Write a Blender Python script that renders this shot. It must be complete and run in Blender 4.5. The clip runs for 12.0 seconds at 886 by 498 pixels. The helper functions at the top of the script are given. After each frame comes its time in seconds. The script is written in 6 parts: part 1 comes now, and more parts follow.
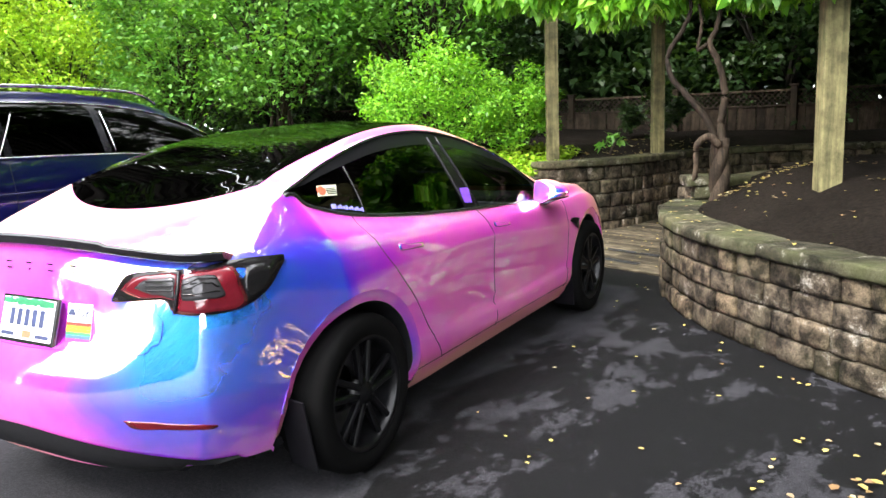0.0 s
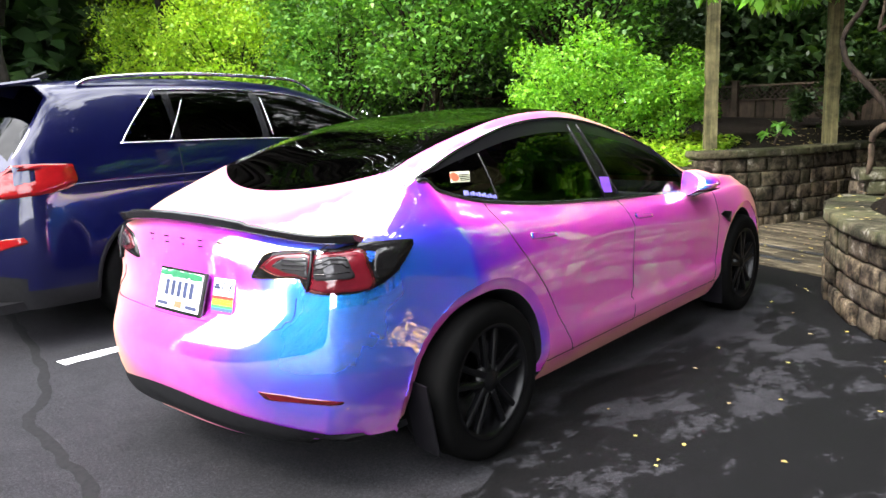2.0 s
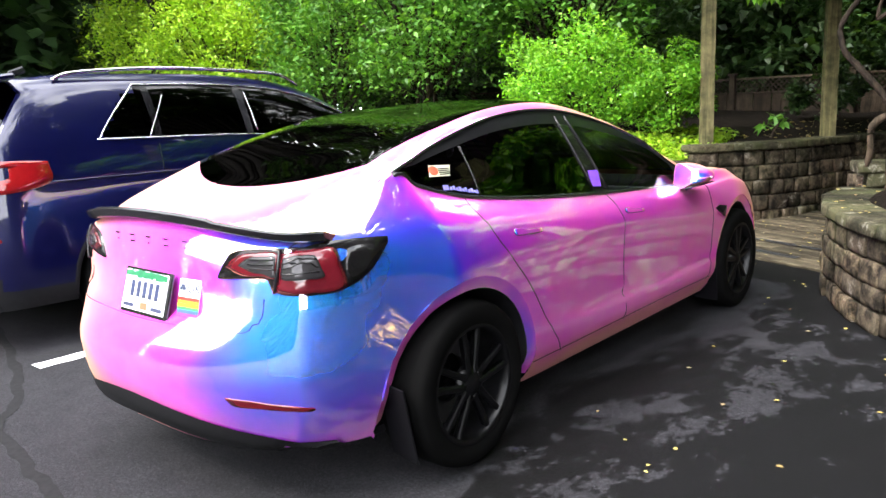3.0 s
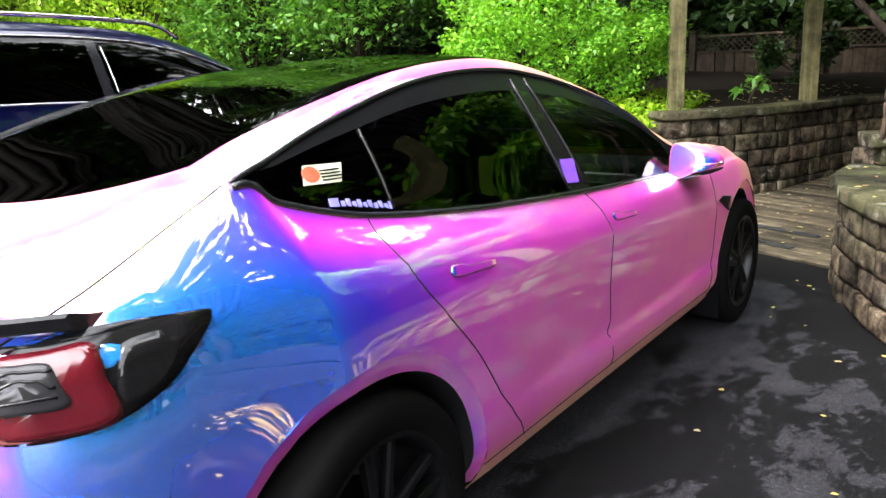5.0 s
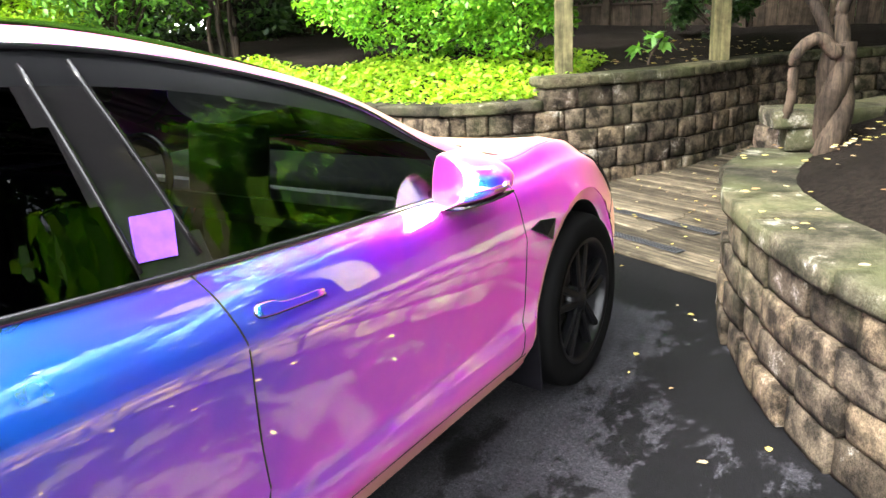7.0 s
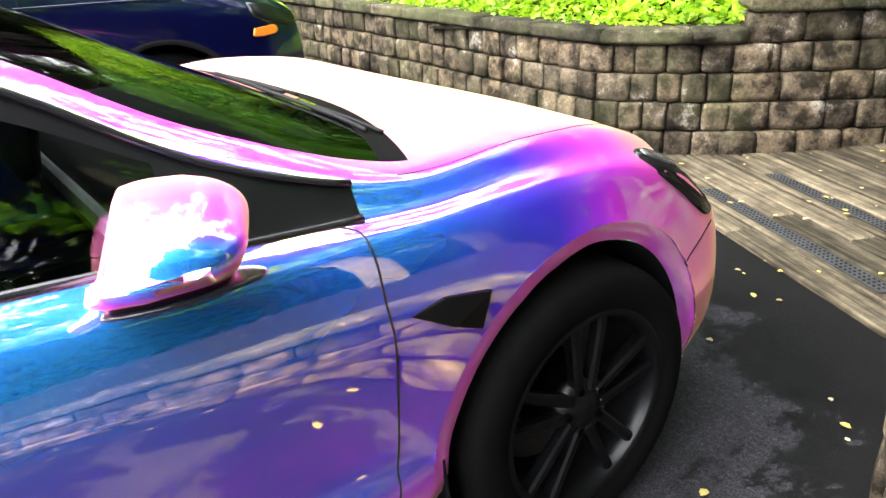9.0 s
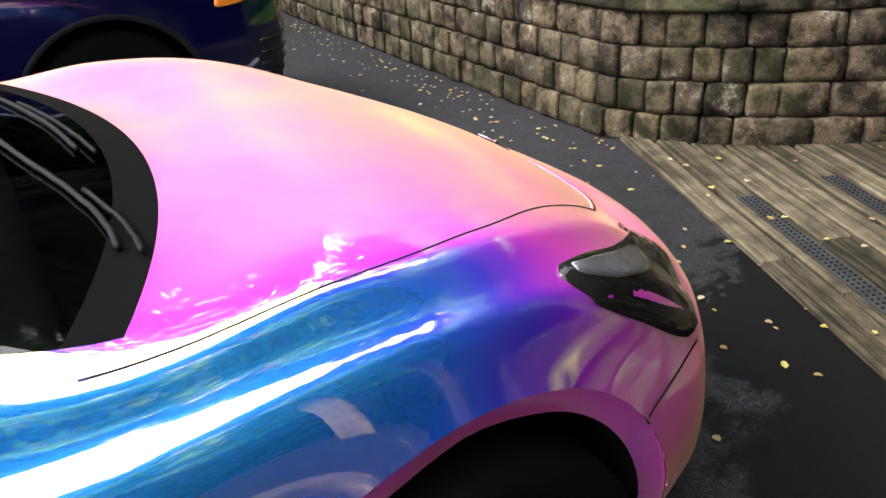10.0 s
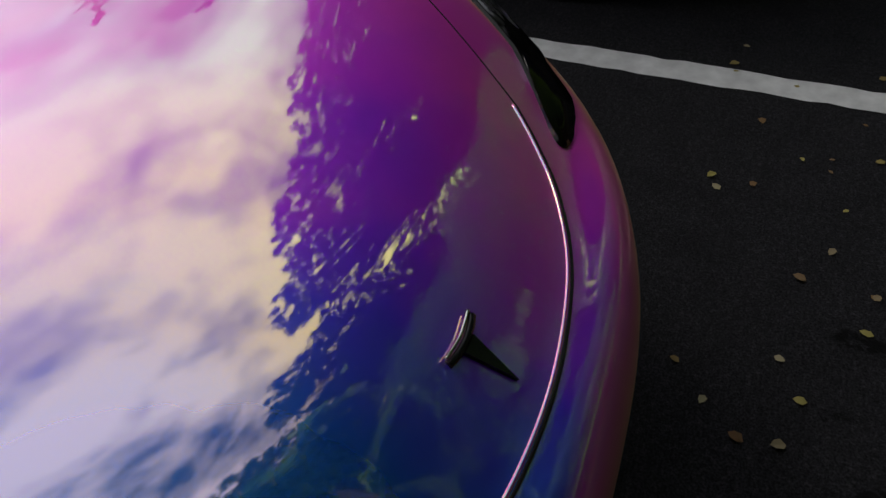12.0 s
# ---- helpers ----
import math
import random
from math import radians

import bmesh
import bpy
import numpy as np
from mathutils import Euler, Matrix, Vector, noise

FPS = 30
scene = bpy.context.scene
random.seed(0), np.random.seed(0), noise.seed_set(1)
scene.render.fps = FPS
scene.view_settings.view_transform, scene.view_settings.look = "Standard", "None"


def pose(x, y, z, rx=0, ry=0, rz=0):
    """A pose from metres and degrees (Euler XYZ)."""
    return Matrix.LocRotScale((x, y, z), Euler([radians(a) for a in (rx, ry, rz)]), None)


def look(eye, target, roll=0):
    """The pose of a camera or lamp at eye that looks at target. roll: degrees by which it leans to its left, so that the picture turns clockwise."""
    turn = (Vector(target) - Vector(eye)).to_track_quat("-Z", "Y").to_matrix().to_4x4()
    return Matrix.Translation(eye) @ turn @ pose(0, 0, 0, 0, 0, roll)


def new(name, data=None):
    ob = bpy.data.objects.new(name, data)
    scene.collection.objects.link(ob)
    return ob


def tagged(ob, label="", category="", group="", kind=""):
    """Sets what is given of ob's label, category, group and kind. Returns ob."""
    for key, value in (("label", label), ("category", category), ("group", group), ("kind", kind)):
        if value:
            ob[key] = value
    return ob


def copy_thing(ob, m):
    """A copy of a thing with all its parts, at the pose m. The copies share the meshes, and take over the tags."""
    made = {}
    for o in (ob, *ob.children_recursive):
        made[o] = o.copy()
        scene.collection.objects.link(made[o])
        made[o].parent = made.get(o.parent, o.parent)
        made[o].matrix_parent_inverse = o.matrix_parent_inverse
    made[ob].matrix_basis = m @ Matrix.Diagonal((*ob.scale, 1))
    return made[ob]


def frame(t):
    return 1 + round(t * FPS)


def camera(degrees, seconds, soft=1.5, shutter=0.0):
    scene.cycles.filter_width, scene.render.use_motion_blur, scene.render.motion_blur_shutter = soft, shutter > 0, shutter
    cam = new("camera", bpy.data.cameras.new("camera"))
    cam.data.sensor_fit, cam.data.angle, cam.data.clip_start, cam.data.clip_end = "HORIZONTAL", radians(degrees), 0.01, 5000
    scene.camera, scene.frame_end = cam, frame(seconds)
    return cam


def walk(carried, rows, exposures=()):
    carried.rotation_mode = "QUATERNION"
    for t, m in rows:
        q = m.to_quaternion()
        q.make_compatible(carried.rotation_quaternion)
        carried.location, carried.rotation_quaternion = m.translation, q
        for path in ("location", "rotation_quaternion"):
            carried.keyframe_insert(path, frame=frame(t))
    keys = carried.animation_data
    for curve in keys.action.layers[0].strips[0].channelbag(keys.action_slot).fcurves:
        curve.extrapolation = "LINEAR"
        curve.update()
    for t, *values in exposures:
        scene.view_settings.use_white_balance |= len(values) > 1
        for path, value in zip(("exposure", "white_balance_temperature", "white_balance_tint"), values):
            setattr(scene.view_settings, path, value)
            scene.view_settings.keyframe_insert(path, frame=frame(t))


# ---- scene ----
cam = camera(59.8, 12.0)
PATH = [
    (0, (2.66, -3.908, 1.426), (1.695, -2.187, 1.095), -2.2),
    (0.5, (2.675, -3.85, 1.437), (1.492, -2.275, 1.09), -3.1),
    (1, (2.677, -3.823, 1.429), (1.437, -2.296, 1.07), -2.7),
    (1.5, (2.702, -3.843, 1.43), (1.422, -2.346, 1.077), -2.2),
    (2, (2.707, -3.834, 1.42), (1.425, -2.339, 1.071), -2.0),
    (2.5, (2.744, -3.795, 1.408), (1.464, -2.299, 1.058), -2.1),
    (2.7, (2.738, -3.76, 1.402), (1.459, -2.263, 1.052), -2.4),
    (4.3, (2.163, -3.068, 1.383), (0.868, -1.604, 0.961), -2.0),
    (4.5, (2.113, -2.963, 1.382), (0.855, -1.473, 0.938), -2.0),
    (5, (1.976, -2.629, 1.384), (0.814, -1.067, 0.926), -2.4),
    (5.5, (1.901, -2.3, 1.4), (0.857, -0.662, 0.923), -3.8),
    (6, (1.926, -1.908, 1.404), (0.899, -0.269, 0.894), -4.7),
    (6.5, (1.95, -1.536, 1.396), (0.937, 0.101, 0.85), -4.0),
    (6.7, (1.939, -1.367, 1.39), (0.924, 0.264, 0.832), -3.3),
    (8.3, (1.998, -0.161, 1.326), (0.591, 1.068, 0.614), -2.6),
    (8.5, (1.961, -0.011, 1.342), (0.496, 1.127, 0.595), -2.4),
    (9, (1.855, 0.361, 1.326), (0.366, 1.448, 0.551), -2.5),
    (9.5, (1.743, 0.772, 1.361), (0.211, 1.748, 0.523), -4.3),
    (10, (1.512, 1.052, 1.374), (-0.016, 1.968, 0.466), -3.9),
    (10.5, (1.221, 1.391, 1.392), (-0.385, 2.164, 0.483), -3.8),
    (11, (0.994, 1.836, 1.384), (-0.672, 2.069, 0.303), -8.8),
    (11.5, (0.755, 2.113, 1.353), (-0.78, 2.12, 0.072), -4.5),
    (12, (0.502, 2.299, 1.379), (-0.841, 1.756, -0.001), -2.7),
]
walk(cam, [(t, look(eye, target, roll)) for t, eye, target, roll in PATH],
     [(0, 2.12), (0.5, 2.02), (2.5, 2.0), (4.5, 1.88), (5.5, 2.28), (6.5, 2.8), (8.5, 2.92), (9, 2.57), (9.5, 2.0), (10, 1.52), (10.5, .92), (11, .15), (11.5, -.6), (12, -2.0)])

# ---------------------------------------------------------------- light
world = bpy.data.worlds.new("sky_world")
scene.world = world
world.use_nodes = True
wn, wl = world.node_tree.nodes, world.node_tree.links
wn.clear()
w_out, w_bg, w_sky = wn.new("ShaderNodeOutputWorld"), wn.new("ShaderNodeBackground"), wn.new("ShaderNodeTexSky")
w_sky.sky_type, w_sky.sun_disc = "NISHITA", False
w_sky.sun_elevation, w_sky.sun_rotation = radians(48), radians(198)
w_sky.air_density, w_sky.dust_density = 1.0, 2.0
w_co, w_map, w_noise, w_ramp, w_mix = (wn.new("ShaderNodeTexCoord"), wn.new("ShaderNodeMapping"), wn.new("ShaderNodeTexNoise"),
                                       wn.new("ShaderNodeValToRGB"), wn.new("ShaderNodeMixRGB"))
w_map.inputs["Scale"].default_value = (2.2, 2.2, 5.0)
w_noise.inputs["Scale"].default_value, w_noise.inputs["Detail"].default_value = 1.6, 7.0
w_noise.inputs["Roughness"].default_value = 0.6
w_ramp.color_ramp.elements[0].position, w_ramp.color_ramp.elements[1].position = 0.34, 0.56
w_mix.inputs[2].default_value = (23.0, 23.2, 24.0, 1)
wl.new(w_co.outputs["Generated"], w_map.inputs["Vector"])
wl.new(w_map.outputs["Vector"], w_noise.inputs["Vector"])
wl.new(w_noise.outputs["Fac"], w_ramp.inputs["Fac"])
wl.new(w_ramp.outputs["Color"], w_mix.inputs[0])
wl.new(w_sky.outputs["Color"], w_mix.inputs[1])
wl.new(w_mix.outputs["Color"], w_bg.inputs["Color"])
wl.new(w_bg.outputs["Background"], w_out.inputs["Surface"])
w_bg.inputs["Strength"].default_value = 0.12
sun = new("sun", bpy.data.lights.new("sun", "SUN"))
sun.data.energy, sun.data.angle, sun.data.color = 1.3, radians(16), (1.0, 0.95, 0.88)
sun.matrix_world = look((0, 0, 0), (math.sin(radians(18)) * math.cos(radians(48)), math.cos(radians(18)) * math.cos(radians(48)), -math.sin(radians(48))))
sun.location = (0, 0, 20)


# ---------------------------------------------------------------- materials
class Mat:
    """A node material with a principled surface and short ways to add grain."""

    def __init__(self, name, color=(0.5, 0.5, 0.5), rough=0.6, metal=0.0, **more):
        self.m = bpy.data.materials.new(name)
        self.m.use_nodes = True
        self.n, self.l = self.m.node_tree.nodes, self.m.node_tree.links
        self.p = self.n["Principled BSDF"]
        self.set("Base Color", (*color, 1))
        self.set("Roughness", rough)
        self.set("Metallic", metal)
        for key, value in more.items():
            self.set(key.replace("_", " "), value)

    def set(self, key, value):
        self.p.inputs[key].default_value = value

    def coords(self, kind="Object", scale=(1, 1, 1)):
        co, mp = self.n.new("ShaderNodeTexCoord"), self.n.new("ShaderNodeMapping")
        mp.inputs["Scale"].default_value = scale
        self.l.new(co.outputs[kind], mp.inputs["Vector"])
        return mp.outputs["Vector"]

    def world_coords(self, scale=(1, 1, 1)):
        geo, mp = self.n.new("ShaderNodeNewGeometry"), self.n.new("ShaderNodeMapping")
        mp.inputs["Scale"].default_value = scale
        self.l.new(geo.outputs["Position"], mp.inputs["Vector"])
        return mp.outputs["Vector"]

    def noise(self, vec, scale, detail=4, rough=0.55, dist=0.0):
        t = self.n.new("ShaderNodeTexNoise")
        t.inputs["Scale"].default_value, t.inputs["Detail"].default_value = scale, detail
        t.inputs["Roughness"].default_value, t.inputs["Distortion"].default_value = rough, dist
        self.l.new(vec, t.inputs["Vector"])
        return t.outputs["Fac"]

    def voronoi(self, vec, scale, feature="F1", out="Distance"):
        t = self.n.new("ShaderNodeTexVoronoi")
        t.feature = feature
        t.inputs["Scale"].default_value = scale
        self.l.new(vec, t.inputs["Vector"])
        return t.outputs[out]

    def random(self, island=False):
        if island:
            return self.n.new("ShaderNodeNewGeometry").outputs["Random Per Island"]
        return self.n.new("ShaderNodeObjectInfo").outputs["Random"]

    def ramp(self, fac, stops):
        r = self.n.new("ShaderNodeValToRGB")
        e = r.color_ramp.elements
        while len(e) < len(stops):
            e.new(0.5)
        for el, (pos, col) in zip(e, stops):
            el.position, el.color = pos, (*col, 1) if len(col) == 3 else (col[0],) * 3 + (1,)
        self.l.new(fac, r.inputs["Fac"])
        return r.outputs["Color"]

    def mix(self, a, b, fac, blend="MIX"):
        x = self.n.new("ShaderNodeMixRGB")
        x.blend_type = blend
        for slot, v in ((0, fac), (1, a), (2, b)):
            if isinstance(v, (int, float)):
                x.inputs[slot].default_value = v
            elif isinstance(v, tuple):
                x.inputs[slot].default_value = (*v, 1)
            else:
                self.l.new(v, x.inputs[slot])
        return x.outputs["Color"]

    def math(self, op, a, b=0.0):
        x = self.n.new("ShaderNodeMath")
        x.operation = op
        for slot, v in ((0, a), (1, b)):
            if isinstance(v, (int, float)):
                x.inputs[slot].default_value = v
            else:
                self.l.new(v, x.inputs[slot])
        return x.outputs[0]

    def to(self, socket, key):
        self.l.new(socket, self.p.inputs[key])
        return self

    def bump(self, height, strength=0.3, distance=0.01):
        b = self.n.new("ShaderNodeBump")
        b.inputs["Strength"].default_value, b.inputs["Distance"].default_value = strength, distance
        self.l.new(height, b.inputs["Height"])
        self.l.new(b.outputs["Normal"], self.p.inputs["Normal"])
        return self


def asphalt_mat():
    k = Mat("asphalt", (0.05, 0.05, 0.055), 0.85)
    v = k.world_coords()
    fine, mid, big = k.noise(v, 180, 3, 0.7), k.noise(v, 9, 5, 0.6), k.noise(v, 0.7, 4)
    grit = k.noise(v, 65, 4, 0.75)
    base = k.ramp(fine, [(0.36, (0.010, 0.010, 0.0115)), (0.64, (0.044, 0.043, 0.049))])
    base = k.mix(base, k.ramp(grit, [(0.36, (0.55,)), (0.56, (1.05,)), (0.70, (1.9,))]), 0.9, "MULTIPLY")
    base = k.mix(base, k.ramp(mid, [(0.35, (0.65,)), (0.7, (1.15,))]), 0.6, "MULTIPLY")
    base = k.mix(base, k.ramp(big, [(0.35, (0.8,)), (0.65, (1.1,))]), 0.8, "MULTIPLY")
    # damp stains over the lot beside the planter, plus painted tree shade in front
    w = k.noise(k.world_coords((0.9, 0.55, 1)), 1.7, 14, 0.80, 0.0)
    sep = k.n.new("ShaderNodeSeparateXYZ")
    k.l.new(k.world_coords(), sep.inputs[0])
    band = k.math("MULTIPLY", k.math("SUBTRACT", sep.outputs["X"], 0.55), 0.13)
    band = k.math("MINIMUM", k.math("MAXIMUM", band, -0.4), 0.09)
    # darker ahead of the car, where tree shade is put into the colour
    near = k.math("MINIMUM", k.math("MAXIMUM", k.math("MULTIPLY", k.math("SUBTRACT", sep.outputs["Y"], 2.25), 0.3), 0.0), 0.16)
    damp_and_shade = k.ramp(k.math("ADD", k.math("ADD", w, band), near), [(0.555, (0.0,)), (0.566, (1.0,))])
    base = k.mix(base, k.mix(base, (0.12, 0.12, 0.12), 1.0, "MULTIPLY"), damp_and_shade)
    k.to(base, "Base Color")
    k.to(k.mix((0.9, 0.9, 0.9), (0.7, 0.7, 0.7), damp_and_shade), "Roughness")
    k.set("Specular IOR Level", 0.15)
    return k.bump(k.mix(fine, grit, 0.5), 0.7, 0.008).m


def stone_mat(name, light, dark, moss=0.25):
    k = Mat(name, light, 0.92, Specular_IOR_Level=0.15)
    v, w = k.coords("Object"), k.world_coords()
    grain, blot, big = k.noise(w, 55, 5, 0.7), k.noise(w, 9, 5, 0.65), k.noise(w, 1.7, 3)
    c = k.mix(dark, light, k.ramp(blot, [(0.40, (0,)), (0.60, (1,))]))
    c = k.mix(c, k.ramp(grain, [(0.3, (0.55,)), (0.7, (1.35,))]), 0.8, "MULTIPLY")
    c = k.mix(c, k.ramp(k.random(), [(0, (0.45, 0.43, 0.40)), (0.5, (0.95, 0.93, 0.90)), (1, (1.35, 1.25, 1.1))]), 1.0, "MULTIPLY")
    pale = k.ramp(k.noise(w, 4.5, 8, 0.75), [(0.585, (0,)), (0.65, (1,))])
    c = k.mix(c, (0.34, 0.32, 0.28), k.math("MULTIPLY", k.math("MULTIPLY", pale, 0.75), k.ramp(grain, [(0.40, (0.25,)), (0.58, (1,))])))
    c = k.mix(c, k.ramp(k.noise(w, 160, 3, 0.8), [(0.38, (0.35,)), (0.50, (1.0,)), (0.66, (1.5,))]), 0.75, "MULTIPLY")
    c = k.mix(c, (0.10, 0.11, 0.045), k.math("MULTIPLY", k.ramp(big, [(0.45, (0,)), (0.7, (1,))]), moss))
    k.to(c, "Base Color")
    return k.bump(k.mix(grain, blot, 0.5), 0.9, 0.02).m


def wood_mat(name, light, dark, axis=0, rough=0.85, scale=1.0):
    k = Mat(name, light, rough, Specular_IOR_Level=0.15)
    s = [14.0 * scale] * 3
    s[axis] = 0.8 * scale
    v = k.coords("Object", s)
    grain, spots = k.noise(v, 3.2, 6, 0.7, 0.4), k.noise(k.world_coords(), 7, 6, 0.65)
    c = k.mix(dark, light, k.ramp(grain, [(0.36, (0,)), (0.62, (1,))]))
    c = k.mix(c, k.ramp(spots, [(0.36, (0.45,)), (0.62, (1.25,))]), 0.85, "MULTIPLY")
    c = k.mix(c, k.ramp(k.random(), [(0, (0.5,)), (1, (1.3,))]), 1.0, "MULTIPLY")
    k.to(c, "Base Color")
    return k.bump(grain, 0.5, 0.006).m


def soil_mat(name, light, dark):
    k = Mat(name, light, 1.0, Specular_IOR_Level=0.06)
    w = k.world_coords()
    a, b = k.noise(w, 38, 6, 0.75), k.noise(w, 2.2, 4)
    c = k.mix(dark, light, k.ramp(a, [(0.35, (0,)), (0.7, (1,))]))
    c = k.mix(c, k.ramp(b, [(0.3, (0.6,)), (0.7, (1.2,))]), 0.8, "MULTIPLY")
    k.to(c, "Base Color")
    return k.bump(a, 1.0, 0.03).m


def leaf_mat(name, colors, translucent=0.35, rough=0.45):
    k = Mat(name, colors[0], rough)
    r = k.random(island=True)
    c = k.ramp(r, [(i / max(1, len(colors) - 1), col) for i, col in enumerate(colors)])
    c = k.mix(c, k.ramp(k.noise(k.world_coords(), 1.3, 3), [(0.3, (0.65,)), (0.7, (1.25,))]), 0.8, "MULTIPLY")
    k.to(c, "Base Color")
    t = k.n.new("ShaderNodeBsdfTranslucent")
    mx = k.n.new("ShaderNodeMixShader")
    mx.inputs[0].default_value = translucent
    k.l.new(k.mix(c, (1.5, 1.5, 0.5), 1.0, "MULTIPLY"), t.inputs["Color"])
    k.l.new(k.p.outputs[0], mx.inputs[1])
    k.l.new(t.outputs[0], mx.inputs[2])
    k.l.new(mx.outputs[0], k.n["Material Output"].inputs["Surface"])
    return k.m


def film_mat():
    """Colour-shift wrap: flakes that turn from blue through violet and magenta to gold with the angle, under a mirror-smooth
    laminate that shifts from yellow through green to rose in what it mirrors."""
    k = Mat("colour_shift_wrap", (0.01, 0.002, 0.01), 0.03)
    w = k.coords("Object")
    facing = k.n.new("ShaderNodeLayerWeight")
    facing.inputs["Blend"].default_value = 0.5
    cloud = k.math("MULTIPLY", k.math("SUBTRACT", k.noise(w, 1.7, 4, 0.6), 0.5), 0.34)
    turn = k.math("ADD", facing.outputs["Facing"], cloud)
    flake_col = k.ramp(turn, [(0.0, (0.015, 0.20, 0.55)), (0.12, (0.02, 0.13, 0.70)), (0.235, (0.09, 0.05, 0.80)), (0.31, (0.30, 0.035, 0.86)), (0.40, (0.68, 0.045, 0.86)),
                              (0.52, (1.0, 0.11, 0.80)), (0.68, (1.0, 0.25, 0.62)), (0.84, (1.0, 0.44, 0.44)), (1.0, (0.95, 0.55, 0.36))])
    mirror_col = k.ramp(turn, [(0.0, (0.75, 0.58, 0.70)), (0.11, (0.85, 0.66, 0.50)), (0.20, (0.95, 0.72, 0.18)), (0.34, (1.0, 0.95, 0.14)), (0.46, (0.50, 1.0, 0.40)), (0.57, (0.18, 0.80, 0.56)),
                               (0.68, (0.40, 0.38, 0.36)), (0.80, (0.52, 0.34, 0.35)), (1.0, (0.9, 0.75, 0.7))])
    gloss = []
    for rough, col, amount in FILM_LAYERS:
        g = k.n.new("ShaderNodeBsdfGlossy")
        g.inputs["Roughness"].default_value = rough
        k.l.new(k.mix(flake_col if col == "flake" else mirror_col, (amount,) * 3, 1.0, "MULTIPLY"), g.inputs["Color"])
        gloss.append(g.outputs[0])
    total = gloss[0]
    for g in gloss[1:]:
        both = k.n.new("ShaderNodeAddShader")
        k.l.new(total, both.inputs[0])
        k.l.new(g, both.inputs[1])
        total = both.outputs[0]
    k.l.new(total, k.n["Material Output"].inputs["Surface"])
    k.n.remove(k.p)
    ripple = k.n.new("ShaderNodeBump")
    ripple.inputs["Strength"].default_value, ripple.inputs["Distance"].default_value = 0.02, 0.02
    k.l.new(k.noise(w, 5, 2), ripple.inputs["Height"])
    for g in k.n:
        if g.bl_idname == "ShaderNodeBsdfGlossy":
            k.l.new(ripple.outputs["Normal"], g.inputs["Normal"])
    return k.m


def pane_mat(name, tint, rough=0.02, ior=1.5):
    """A thin pane: light goes straight through with its tint, and the surface mirrors by Fresnel."""
    k = Mat(name)
    k.n.remove(k.p)
    tr, gl, fr, mx = (k.n.new("ShaderNodeBsdfTransparent"), k.n.new("ShaderNodeBsdfGlossy"), k.n.new("ShaderNodeFresnel"), k.n.new("ShaderNodeMixShader"))
    tr.inputs["Color"].default_value = (*tint, 1)
    gl.inputs["Roughness"].default_value = rough
    fr.inputs["IOR"].default_value = ior
    k.l.new(fr.outputs[0], mx.inputs[0])
    k.l.new(tr.outputs[0], mx.inputs[1])
    k.l.new(gl.outputs[0], mx.inputs[2])
    k.l.new(mx.outputs[0], k.n["Material Output"].inputs["Surface"])
    return k.m


def paint_mat(name, color, rough=0.25, coat=1.0, metal=0.4):
    k = Mat(name, color, rough, metal, Coat_Weight=coat, Coat_Roughness=0.04, Specular_IOR_Level=0.15)
    flake = k.noise(k.coords("Object"), 900, 1)
    k.to(k.mix(color, k.ramp(flake, [(0.35, (0.75,)), (0.7, (1.4,))]), 1.0, "MULTIPLY"), "Base Color")
    return k.m


def plain(name, color, rough=0.5, metal=0.0, vary=0.2, scale=30, **more):
    k = Mat(name, color, rough, metal, **more)
    n = k.noise(k.coords("Object"), scale, 4)
    k.to(k.mix(color, k.ramp(n, [(0.3, (1 - vary,)), (0.7, (1 + vary,))]), 1.0, "MULTIPLY"), "Base Color")
    return k.m


FILM_LAYERS = ((0.63, "flake", 0.92), (0.24, "flake", 0.26), (0.03, "mirror", 0.85))
M_ASPHALT = asphalt_mat()
M_STONE = stone_mat("weathered_block", (0.120, 0.098, 0.070), (0.015, 0.012, 0.009), 0.22)
M_CAP = stone_mat("cap_block", (0.075, 0.069, 0.048), (0.020, 0.020, 0.012), 0.6)
M_JOINT = soil_mat("joint_soil", (0.035, 0.03, 0.025), (0.012, 0.011, 0.01))
M_DECK = wood_mat("weathered_deck_wood", (0.128, 0.106, 0.070), (0.014, 0.012, 0.008), 0)
M_POST = wood_mat("post_wood", (0.20, 0.18, 0.085), (0.09, 0.085, 0.04), 2, scale=0.5)
M_FENCE = wood_mat("fence_wood", (0.060, 0.044, 0.030), (0.020, 0.015, 0.011), 2)
M_BARK = wood_mat("vine_bark", (0.055, 0.040, 0.027), (0.012, 0.009, 0.006), 2)
# darker copy of the bark, with shade put into its colour
M_BARK_DARK = wood_mat("shade_toned_bark", (0.035, 0.03, 0.025), (0.012, 0.01, 0.009), 2)
M_MULCH = soil_mat("bark_mulch", (0.024, 0.018, 0.014), (0.006, 0.005, 0.004))
M_LEAF_BRIGHT = leaf_mat("bright_leaf", [(0.07, 0.22, 0.012), (0.15, 0.38, 0.02), (0.28, 0.52, 0.05)])
M_LEAF_LIME = leaf_mat("lime_leaf", [(0.14, 0.30, 0.012), (0.26, 0.44, 0.02), (0.38, 0.52, 0.05)])
M_LEAF_MID = leaf_mat("mid_leaf", [(0.045, 0.145, 0.018), (0.09, 0.24, 0.028), (0.17, 0.34, 0.055)])
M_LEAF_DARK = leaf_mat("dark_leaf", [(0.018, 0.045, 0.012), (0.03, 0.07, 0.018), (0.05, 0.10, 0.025)])
